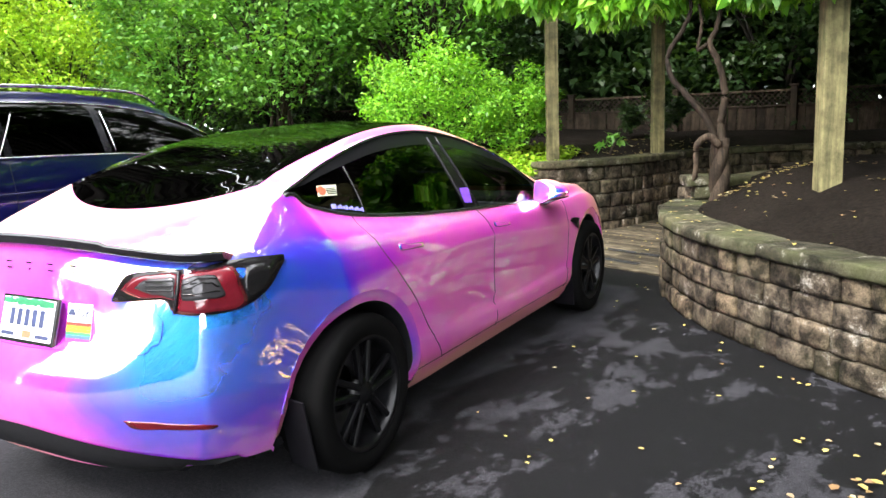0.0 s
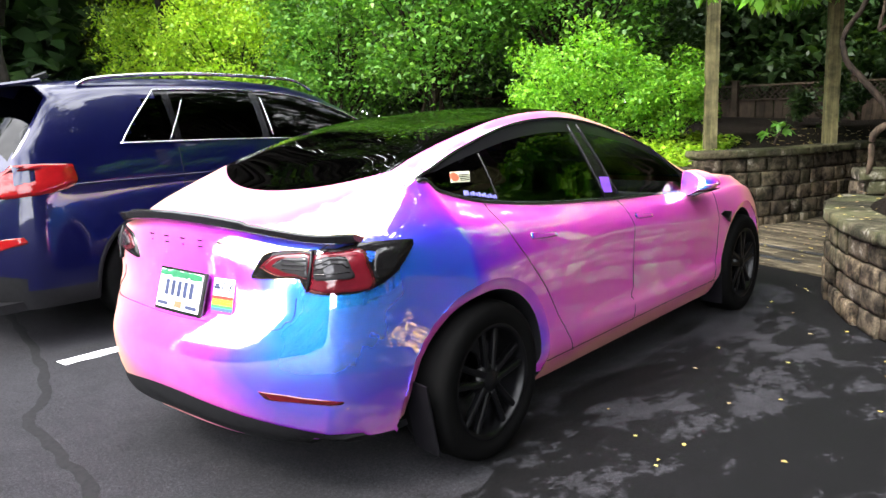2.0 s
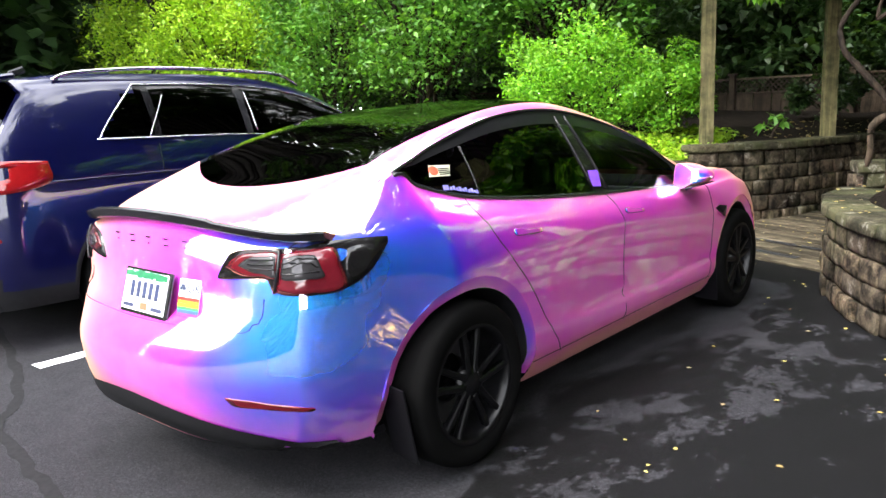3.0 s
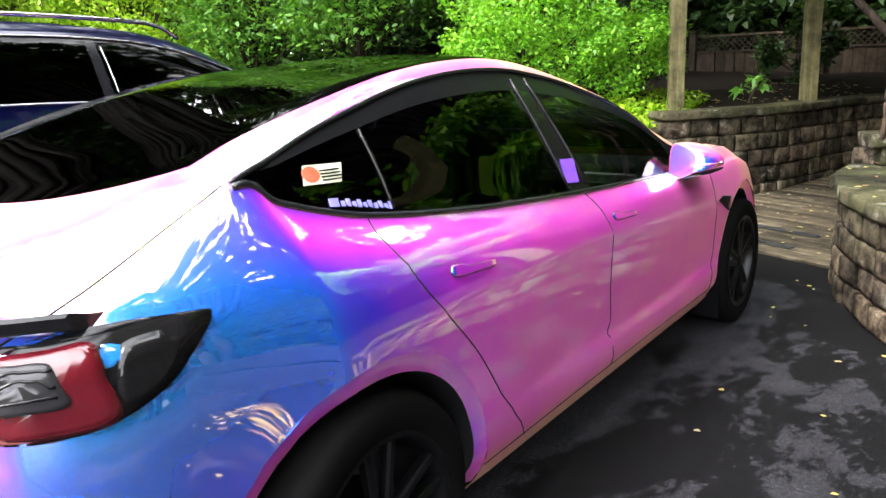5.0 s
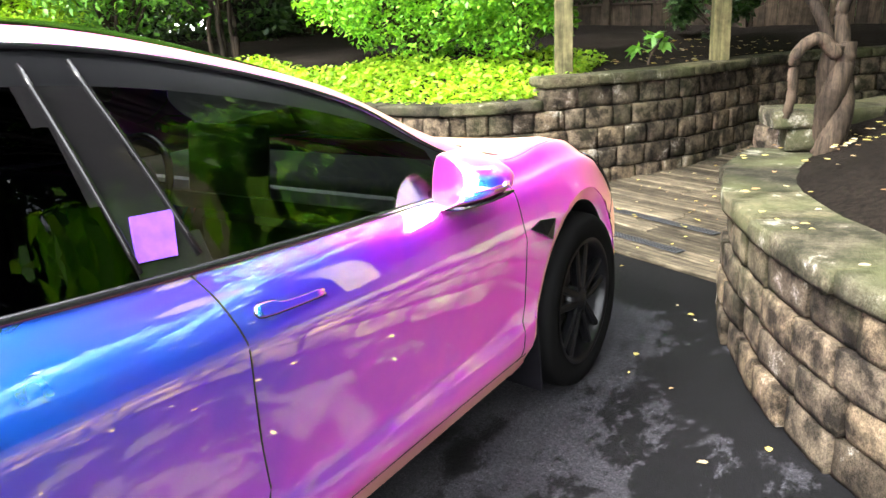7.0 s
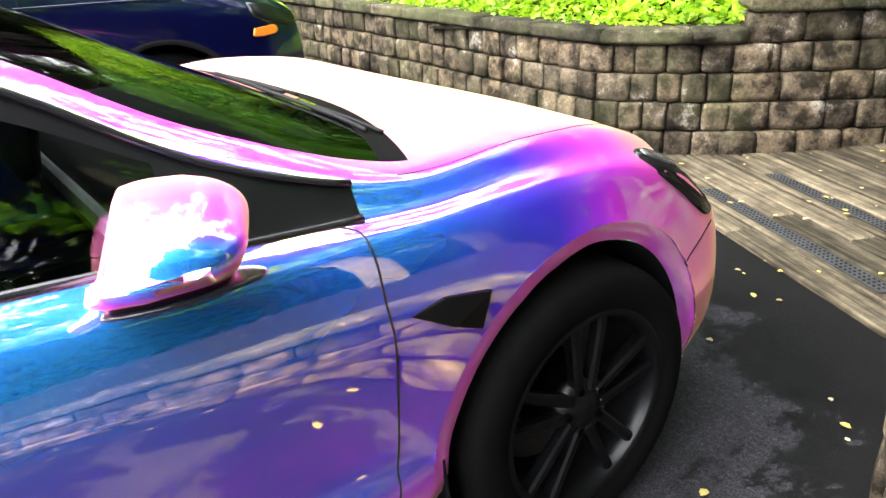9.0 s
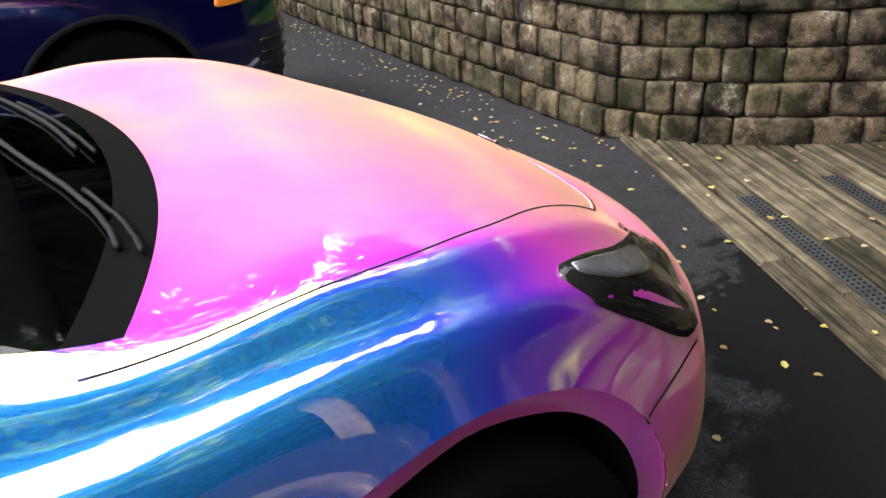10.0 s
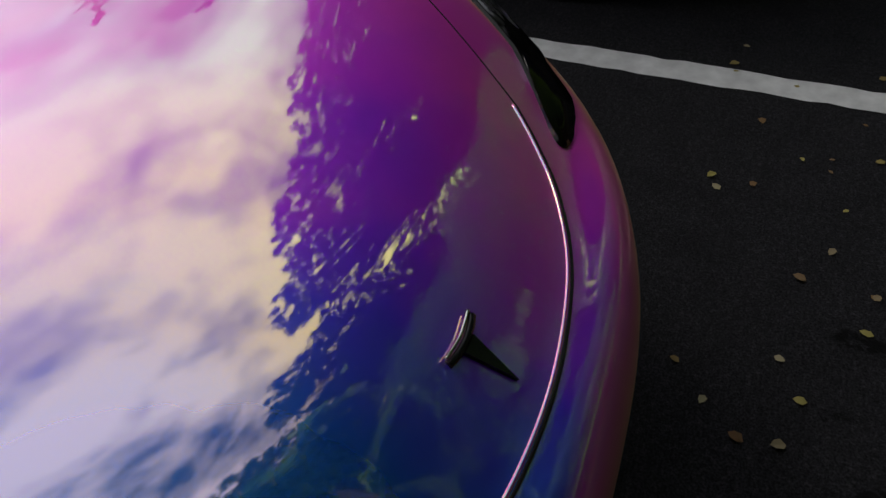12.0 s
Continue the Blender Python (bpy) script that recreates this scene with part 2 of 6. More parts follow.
M_LITTER = leaf_mat("fallen_leaf", [(0.38, 0.28, 0.07), (0.46, 0.40, 0.12), (0.22, 0.12, 0.05), (0.46, 0.42, 0.26)], 0.15, 0.7)
M_FILM = film_mat()
M_GLASS = pane_mat("tinted_car_glass", (0.03, 0.026, 0.045), ior=1.28)
M_GLASS_CLEAR = pane_mat("light_car_glass", (0.34, 0.36, 0.35))
M_GLASS_ROOF = pane_mat("roof_glass", (0.03, 0.028, 0.035), ior=1.42)
M_BLACK = plain("black_gloss_trim", (0.012, 0.012, 0.014), 0.18, vary=0.1)
M_MATTE = plain("black_plastic", (0.008, 0.008, 0.009), 0.6, Specular_IOR_Level=0.15)
M_TYRE = plain("tyre_rubber", (0.003, 0.003, 0.003), 0.8, Specular_IOR_Level=0.05)
M_RIM = plain("black_rim", (0.003, 0.003, 0.0035), 0.3, 0.0, Specular_IOR_Level=0.22)
M_ALLOY = plain("silver_alloy", (0.55, 0.55, 0.57), 0.3, 0.9)
M_DISC = plain("brake_disc_steel", (0.06, 0.06, 0.065), 0.45, 0.6)
M_FRAME = plain("black_window_frame", (0.006, 0.006, 0.007), 0.28, vary=0.1, Specular_IOR_Level=0.18)
M_CHROME = plain("chrome", (0.75, 0.75, 0.76), 0.12, 1.0, vary=0.05)
M_BLUE = paint_mat("navy_blue_paint", (0.0015, 0.0022, 0.030), 0.32, 1.0, 0.3)
M_DARKCAR = paint_mat("charcoal_paint", (0.02, 0.022, 0.026), 0.3)
M_LINE = plain("line_paint", (0.75, 0.76, 0.76), 0.8, vary=0.15, scale=14)
M_RED = plain("tail_lamp_red", (0.20, 0.005, 0.007), 0.10, vary=0.1, Coat_Weight=0.2)
M_REDPINK = plain("tail_lamp_red_band", (0.10, 0.006, 0.012), 0.15, vary=0.1, Coat_Weight=1.0)
M_SMOKE = plain("smoked_lens", (0.008, 0.0075, 0.008), 0.08, vary=0.1, Specular_IOR_Level=0.35)
M_LENS = plain("clear_lens", (0.15, 0.15, 0.165), 0.12, 0.5, vary=0.15)
M_TAIL_LENS = plain("tail_lens", (0.035, 0.033, 0.036), 0.10, 0.2, vary=0.15)
M_AMBER = plain("amber_lens", (0.75, 0.22, 0.02), 0.2, vary=0.1)
M_SEAT = plain("dark_upholstery", (0.02, 0.02, 0.022), 0.7)
M_WHITE = plain("white_print", (0.8, 0.8, 0.8), 0.5, vary=0.05)


# ---------------------------------------------------------------- builders
def mesh_from(name, verts, faces, material, smooth=False):
    me = bpy.data.meshes.new(name)
    me.from_pydata([tuple(v) for v in verts], [], faces)
    me.materials.append(material)
    if smooth:
        me.polygons.foreach_set("use_smooth", [True] * len(me.polygons))
    me.update()
    return me


def part(name, data, material, parent=None, label="", smooth=False):
    """Links a bmesh or a mesh as one object, under a thing or a part when that is given."""
    if isinstance(data, bmesh.types.BMesh):
        me = bpy.data.meshes.new(name)
        data.to_mesh(me)
        data.free()
        me.materials.append(material)
        if smooth:
            me.polygons.foreach_set("use_smooth", [True] * len(me.polygons))
    else:
        me = data
    ob = new(name, me)
    if parent is not None:
        ob.parent = parent
    if label:
        ob["label"] = label
    return ob


def empty(name, at=(0, 0, 0)):
    ob = new(name)
    ob.location = at
    ob.empty_display_size = 0.1
    return ob


def box(bm, size, m=None, bevel=0.0, seg=1):
    made = bmesh.ops.create_cube(bm, size=1.0, matrix=(m or Matrix()) @ Matrix.Diagonal((*size, 1)))
    if bevel:
        edges = list({e for v in made["verts"] for e in v.link_edges})
        bmesh.ops.bevel(bm, geom=edges, offset=bevel, segments=seg, affect="EDGES", profile=0.6)
    return bm


def boxes(*items, bevel=0.0, seg=1):
    bm = bmesh.new()
    for size, m in items:
        box(bm, size, m, bevel, seg)
    return bm


def spline(pts, n):
    """Catmull-Rom through the points, n steps for each stretch."""
    p = [np.array(q, float) for q in pts]
    p = [2 * p[0] - p[1]] + p + [2 * p[-1] - p[-2]]
    out = []
    for i in range(1, len(p) - 2):
        for k in range(n):
            t = k / n
            out.append(0.5 * (2 * p[i] + (p[i + 1] - p[i - 1]) * t + (2 * p[i - 1] - 5 * p[i] + 4 * p[i + 1] - p[i + 2]) * t * t
                              + (3 * p[i] - p[i - 1] - 3 * p[i + 1] + p[i + 2]) * t ** 3))
    out.append(p[-2])
    return np.array(out)


def tube(points, radius, sides=8, taper=None, closed_ends=True, flat=1.0):
    """A tube along points as verts and faces; taper gives a factor for each point."""
    pts = [Vector(p) for p in points]
    verts, faces = [], []
    up = Vector((0, 0, 1))
    for i, p in enumerate(pts):
        d = (pts[min(i + 1, len(pts) - 1)] - pts[max(i - 1, 0)])
        d = d.normalized() if d.length > 1e-9 else Vector((0, 0, 1))
        a = d.cross(up)
        if a.length < 1e-3:
            a = d.cross(Vector((1, 0, 0)))
        a.normalize()
        b = a.cross(d).normalized()
        r = radius * (taper[i] if taper is not None else 1)
        for k in range(sides):
            th = 2 * math.pi * k / sides
            verts.append(p + a * (math.cos(th) * r) + b * (math.sin(th) * r * flat))
    for i in range(len(pts) - 1):
        for k in range(sides):
            k2 = (k + 1) % sides
            faces.append((i * sides + k, i * sides + k2, (i + 1) * sides + k2, (i + 1) * sides + k))
    if closed_ends:
        faces.append(tuple(range(sides - 1, -1, -1)))
        faces.append(tuple(range((len(pts) - 1) * sides, len(pts) * sides)))
    return verts, faces


def lathe(profile, n=48, axis="x"):
    """Turns a profile of (radius, height) about an axis."""
    verts, faces = [], []
    m = len(profile)
    for k in range(n):
        th = 2 * math.pi * k / n
        for r, h in profile:
            c, s = r * math.cos(th), r * math.sin(th)
            verts.append((h, c, s) if axis == "x" else (c, s, h))
    for k in range(n):
        for j in range(m - 1):
            a, b = k * m + j, ((k + 1) % n) * m + j
            faces.append((a, b, b + 1, a + 1))
    return verts, faces



# ---------------------------------------------------------------- car bodies
from mathutils.bvhtree import BVHTree

RING = (4, 4, 14, 7, 6, 3, 16)      # steps between the eight lines that run along a body


class Shell:
    """A car body lofted from eight lines, rear to front, on its right side and mirrored: sill, rocker, door crease, shoulder, belt,
    window top, glass edge, middle. Each line holds (y, x, z) for the same cuts through the body."""

    def __init__(self, lines, steps, rear, nose, arches, arch_r, axle_z, scoop=None):
        self.steps = steps
        dense = [spline([(x, y, z) for y, x, z in line], steps) for line in lines]
        self.n = len(dense[0])
        rows = []
        for i in range(self.n):
            c = [d[i] for d in dense]
            ring = []
            lower = spline(c[:5], 12)
            for k in range(4):
                for s in range(RING[k]):
                    t = s / RING[k]
                    if k == 2 and scoop:
                        hem, fold, high = scoop(c[2][1])
                        t = (0, .05, .10, .16, .25, .38, .55, .76, .93, 1)[s] * high if s < 10 else high + (1 - high) * (.07, .30, .55, .78)[s - 10]
                    f = (k + t) * 12
                    a = int(f)
                    q = lower[a] + (lower[a + 1] - lower[a]) * (f - a)
                    if k == 2 and scoop:        # folded out along a line that falls towards the front, drawn in under it
                        out = fold * (max(0, t - .15) / (high - .15) if t < high else (1 - t) / (1 - high))
                        q = q + np.array((out - hem * (.014 * math.sin(math.pi * min(1, t / high)) + .020 * math.exp(-((t - .10) / .07) ** 2)), 0, 0))
                    if k == 3:      # a nearly flat plane above the shoulder leaves a crease along it
                        q = q * .2 + (c[3] + (c[4] - c[3]) * t) * .8
                        if scoop and q[1] > .95:        # hollow between the crest of the wing and the hood
                            q = q - np.array((0, 0, .010 * math.sin(math.pi * t) * min(1, (q[1] - .95) / .15) * max(0, min(1, (1.85 - q[1]) / .4))))
                        elif scoop:     # the front door rounds over just under the glass
                            q = q + np.array((.012, 0, .008)) * math.sin(math.pi * t) * max(0, min(1, (q[1] + .3) / .5, (.98 - q[1]) / .15))
                    ring.append(q)
            for k in (4, 5):
                for s in range(RING[k]):
                    t = s / RING[k] if k == 4 or not scoop else (0, .08, .45)[s]       # a tight edge over the glass and along the hood
                    q = c[k] + (c[k + 1] - c[k]) * t
                    q = q + np.array((0.012 * 4 * t * (1 - t) if k == 4 and abs(c[4][2] - c[5][2]) > 0.1 else 0.0, 0, 0))
                    ring.append(q)
            for s in range(RING[6] + 1):
                u = 1 - s / RING[6]
                w = u
                e, m = c[6], c[7]
                rise = 0.75 * w ** 2 + 0.25 * w ** 4 if e[2] < m[2] else 0.85 * w ** 2 + 0.15 * w ** 4
                ring.append(np.array((e[0] * w, m[1] + (e[1] - m[1]) * w ** 2, m[2] + (e[2] - m[2]) * rise)))
            rows.append(ring)
        self.rows = np.array(rows)
        self.mark = np.concatenate([[0], np.cumsum(RING)])
        self.verts, self.faces, self.where = [], [], []
        nr = self.rows.shape[1]
        self.nr = nr
        for side in (1, -1):
            base = len(self.verts)
            for i in range(self.n):
                for j in range(nr):
                    x, y, z = self.rows[i, j]
                    self.verts.append([x * side, y, z])
            for i in range(self.n - 1):
                for j in range(nr - 1):
                    q = [base + i * nr + j, base + (i + 1) * nr + j, base + (i + 1) * nr + j + 1, base + i * nr + j + 1]
                    self.faces.append(q if side == 1 else q[::-1])
                    self.where.append(("side", side, (i + 0.5) / steps, j + 0.5))
        for kind, at, prof in (("rear", 0, rear), ("nose", self.n - 1, nose)):
            self.close(kind, at, prof)
        self.trim(arches, arch_r, axle_z)
        self.finish()

    def ringpos(self, j):
        """A step along the ring as a count of lines."""
        k = int(np.searchsorted(self.mark, j, side="right")) - 1
        return k + (j - self.mark[k]) / RING[min(k, 6)]

    def close(self, kind, at, prof):
        ring = self.rows[at]
        j4 = self.mark[4]
        side, top = ring[: j4 + 1][::-1], ring[j4:]
        cols = [(p, 1) for p in top] + [(p, -1) for p in top[::-1][1:]]
        mid = spline([(0, y, z) for y, z in prof], 8)
        m = len(side) - 1
        base = len(self.verts)
        for r in range(m + 1):
            v = r / m
            f = v * (len(side) - 1)
            a = min(int(f), len(side) - 2)
            e = side[a] + (side[a + 1] - side[a]) * (f - a)
            f = v * (len(mid) - 1)
            a = min(int(f), len(mid) - 2)
            c = mid[a] + (mid[a + 1] - mid[a]) * (f - a)

            def place(u, e, c):
                w = abs(u)
                return np.array((u * e[0], c[1] + (e[1] - c[1]) * w ** (3.2 if kind == "rear" else 2.7), c[2] + (e[2] - c[2]) * w ** 2.2))

            for p, sg in cols:
                u = p[0] / top[0][0] * sg
                q = place(u, e, c)
                if v < 0.25:
                    q0 = place(u, side[0], mid[0])
                    q = q + (np.array((p[0] * sg, p[1], p[2])) - q0) * (1 - v / 0.25) ** 2
                self.verts.append(list(q))
        nc = len(cols)
        for r in range(m):
            for j in range(nc - 1):
                q = [base + r * nc + j, base + r * nc + j + 1, base + (r + 1) * nc + j + 1, base + (r + 1) * nc + j]
                self.faces.append(q if kind == "nose" else q[::-1])
                self.where.append((kind, 0, (r + 0.5) / m, (j + 0.5) / (nc - 1)))

    def trim(self, arches, r, axle_z):
        """Cuts the wheel openings out of the sides and pulls the cut onto the circle."""
        V = np.array(self.verts)
        gone = np.zeros(len(V), bool)
        for ya in arches:
            d = np.hypot(V[:, 1] - ya, V[:, 2] - axle_z)
            inside = (d < r) & (V[:, 2] < axle_z + r + 0.01) & (np.abs(V[:, 0]) > 0.5)
            gone |= inside
        keep = [i for i, f in enumerate(self.faces) if not all(gone[v] for v in f)]
        self.faces, self.where = [self.faces[i] for i in keep], [self.where[i] for i in keep]
        used = {v for f in self.faces for v in f}
        for v in used:
            if gone[v]:
                for ya in arches:
                    dy, dz = V[v, 1] - ya, V[v, 2] - axle_z
                    d = math.hypot(dy, dz)
                    if d < r:
                        V[v, 1], V[v, 2] = ya + dy / d * r, axle_z + dz / d * r
        self.verts = V

    def finish(self):
        """One normal for each place, so that panels cut from the body shade as one."""
        bm = bmesh.new()
        for v in self.verts:
            bm.verts.new(v)
        bm.verts.ensure_lookup_table()
        key = {}
        self.same = []
        for v in self.verts:
            self.same.append(key.setdefault((round(v[0], 4), round(v[1], 4), round(v[2], 4)), len(key)))
        for k, (f, (kind, side, _, _)) in enumerate(zip(self.faces, self.where)):
            p = [self.verts[i] for i in f]
            nrm = np.cross(p[2] - p[0], p[3] - p[1])
            c = sum(p) / 4
            out = -nrm[1] if kind == "rear" else nrm[1] if kind == "nose" else nrm.dot(c - np.array((0, c[1], 0.55)))
            if out < 0:
                self.faces[k] = list(f)[::-1]
        acc = np.zeros((len(key), 3))
        for f in self.faces:
            p = [self.verts[i] for i in f]
            nrm = np.cross(p[2] - p[0], p[3] - p[1])
            for i in f:
                acc[self.same[i]] += nrm
        ln = np.linalg.norm(acc, axis=1)
        acc[ln > 0] /= ln[ln > 0, None]
        # soften the shading a little so that panels run into one another
        uid = np.array(self.same)
        F = uid[np.array(self.faces)]
        for _ in range(6):
            near = acc.copy()
            for a, b in ((0, 1), (1, 2), (2, 3), (3, 0)):
                np.add.at(near, F[:, a], acc[F[:, b]])
                np.add.at(near, F[:, b], acc[F[:, a]])
            ln = np.linalg.norm(near, axis=1)
            acc[ln > 0] = near[ln > 0] / ln[ln > 0, None]
        low = np.zeros(len(key), bool)
        low[uid[np.array(self.verts)[:, 1] < min(v[1] for v in self.verts) + .50]] = True
        for _ in range(30):
            near = acc.copy()
            for a, b in ((0, 1), (1, 2), (2, 3), (3, 0)):
                np.add.at(near, F[:, a], acc[F[:, b]])
                np.add.at(near, F[:, b], acc[F[:, a]])
            ln = np.linalg.norm(near, axis=1)
            at = low & (ln > 0)
            acc[at] = near[at] / ln[at, None]
        self.normals = acc[self.same]
        bm.free()
        self.tree = BVHTree.FromPolygons([Vector(v) for v in self.verts], self.faces)

    def panel(self, name, pick, material, parent, label=""):
        """The faces that pick(kind, side, station, ring, centre) takes, as one part."""
        chosen = []
        for f, (kind, side, s, j) in zip(self.faces, self.where):
            c = self.verts[f].mean(0)
            if pick(kind, side, s, self.ringpos(j) if kind == "side" else j, c):
                chosen.append(f)
        ids = sorted({v for f in chosen for v in f})
        at = {v: n for n, v in enumerate(ids)}
        me = mesh_from(name, [self.verts[v] for v in ids], [[at[v] for v in f] for f in chosen], material, True)
        me.normals_split_custom_set_from_vertices([tuple(self.normals[v]) for v in ids])
        return part(name, me, material, parent, label)

    def onto(self, p, d, lift=0.0):
        """The place where a ray meets the body, lifted off it a little."""
        hit, nrm, _, _ = self.tree.ray_cast(Vector(p), Vector(d).normalized())
        if hit is None:
            hit, nrm, _, _ = self.tree.find_nearest(Vector(p))
        if nrm.dot(Vector(d)) > 0:
            nrm = -nrm
        return hit + nrm * lift

    def near(self, p, lift=0.0):
        hit, nrm, _, _ = self.tree.find_nearest(Vector(p))
        if nrm.dot(hit - Vector((0, hit.y * 0.8, 0.6))) < 0:
            nrm = -nrm
        return hit + nrm * lift

    def groove(self, name, pts, material, parent, radius=0.0022, n=10, lift=0.0, mirror=False, label="", flat=1.0):
        line = [self.near(q, lift) for q in spline(pts, n)]
        if mirror:
            line = [Vector((-q.x, q.y, q.z)) for q in line]
        v, f = tube(line, radius, 6, flat=flat)
        return part(name, mesh_from(name, v, f, material, True), material, parent, label)

    def patch(self, name, outline, material, parent, lift=0.004, thick=0.012, n=6, mirror=False, label="", inner=4):
        """A plate that lies on the body within an outline of places."""
        rim = [Vector(q) for q in spline(list(outline) + [outline[0]], n)[:-1]]
        mid = sum(rim, Vector()) / len(rim)
        verts, faces = [], []
        m = len(rim)
        for k in range(inner + 1):
            t = 1 - k / (inner + 0.6)
            for q in rim:
                verts.append(self.near(mid + (q - mid) * t, lift))
        c = len(verts)
        verts.append(self.near(mid, lift))
        for k in range(inner):
            for j in range(m):
                j2 = (j + 1) % m
                faces.append((k * m + j, k * m + j2, (k + 1) * m + j2, (k + 1) * m + j))
        for j in range(m):
            faces.append((inner * m + j, inner * m + (j + 1) % m, c))
        low = len(verts)
        for q in rim:
            verts.append(self.near(q, lift - thick))
        for j in range(m):
            j2 = (j + 1) % m
            faces.append((j2, j, low + j, low + j2))
        if mirror:
            verts = [Vector((-q.x, q.y, q.z)) for q in verts]
        me = mesh_from(name, verts, faces, material, True)
        bm = bmesh.new()
        bm.from_mesh(me)
        bmesh.ops.recalc_face_normals(bm, faces=bm.faces)
        bm.to_mesh(me)
        bm.free()
        return part(name, me, material, parent, label)


def side_ray(shell, y, z, lift=0.0):
    return shell.onto((2, y, z), (-1, 0, 0), lift)


def wheel(car, x, y, z, r, rim_r, width, rim_material, spokes, side, double=True):
    """A wheel with tyre, rim barrel, forked spokes, hub and bolts; side is +1 where its face looks to +x."""
    hub = empty("wheel", (x, y, z))
    hub.parent = car
    hw = width / 2
    prof = [(rim_r - 0.01, -hw + 0.01), (r - 0.05, -hw), (r - 0.012, -hw + 0.012), (r - 0.004, -hw + 0.03), (r, -hw + 0.05), (r, hw - 0.05), (r - 0.004, hw - 0.03),
            (r - 0.012, hw - 0.012), (r - 0.03, hw - 0.002), (rim_r + 0.025, hw), (rim_r + 0.004, hw - 0.008), (rim_r - 0.01, hw - 0.012)]
    v, f = lathe([(a, b * side) for a, b in prof], 64)
    part("tyre", mesh_from("tyre", v, f, M_TYRE, True), M_TYRE, hub)
    prof = [(rim_r - 0.002, hw - 0.006), (rim_r - 0.012, hw - 0.004), (rim_r - 0.022, hw - 0.014), (rim_r - 0.03, hw - 0.05), (rim_r - 0.05, -hw + 0.03), (0.08, -hw + 0.04)]
    v, f = lathe([(a, b * side) for a, b in prof], 64)
    rim = part("rim", mesh_from("rim", v, f, rim_material, True), rim_material, hub)
    v, f = lathe([(rim_r - 0.06, 0.0), (0.10, 0.005), (0.10, -0.02), (rim_r - 0.06, -0.02), (rim_r - 0.06, 0.0)], 40)
    disc = part("brake_disc", mesh_from("brake_disc", v, f, M_DISC, True), M_DISC, hub)
    disc.location = (-0.02 * side, 0, 0)
    bm = bmesh.new()
    for k in range(spokes):
        th = 2 * math.pi * k / spokes + 0.3
        a = Vector((0, math.cos(th), math.sin(th)))
        t = Vector((0, -math.sin(th), math.cos(th)))
        if double:
            arms = [(a * 0.04 + t * o * 0.017, a * (rim_r - 0.016) + t * o * rim_r * 0.185, 0.027, hw - 0.026) for o in (-1, 1)]
        else:
            fork = a * (rim_r * 0.52)
            arms = [(a * 0.05 + t * o * 0.012, fork + t * o * 0.022, 0.026, hw - 0.026) for o in (-1, 1)]
            arms += [(fork + t * o * 0.020 - a * 0.012, a * (rim_r - 0.018) + t * o * rim_r * 0.20, 0.024, hw - 0.024) for o in (-1, 1)]
        for p0, p1, wide, out in arms:
            d = (p1 - p0)
            rot = Matrix((Vector((1, 0, 0)), d.normalized(), Vector((1, 0, 0)).cross(d.normalized()))).transposed().to_4x4()
            box(bm, (0.032, d.length, wide), Matrix.Translation((p0 + p1) / 2 + Vector(((out - 0.008) * side, 0, 0))) @ rot, 0.006)
    part("spokes", bm, rim_material, rim)
    v, f = lathe([(0.0, hw - 0.010), (0.028, hw - 0.012), (0.034, hw - 0.02), (0.07, hw - 0.026), (0.075, hw - 0.06)], 32)
    part("hub", mesh_from("hub", [(a * side, b, c) for a, b, c in v], f, rim_material, True), rim_material, rim)
    for k in range(5):
        th = 2 * math.pi * (k + 0.5) / 5
        v, f = lathe([(0, 0.012), (0.010, 0.012), (0.011, 0.0)], 8)
        b = part("bolt", mesh_from("bolt", [(a * side, p, q) for a, p, q in v], f, rim_material), rim_material, rim)
        b.location = ((hw - 0.03) * side, 0.053 * math.cos(th), 0.053 * math.sin(th))
    return hub


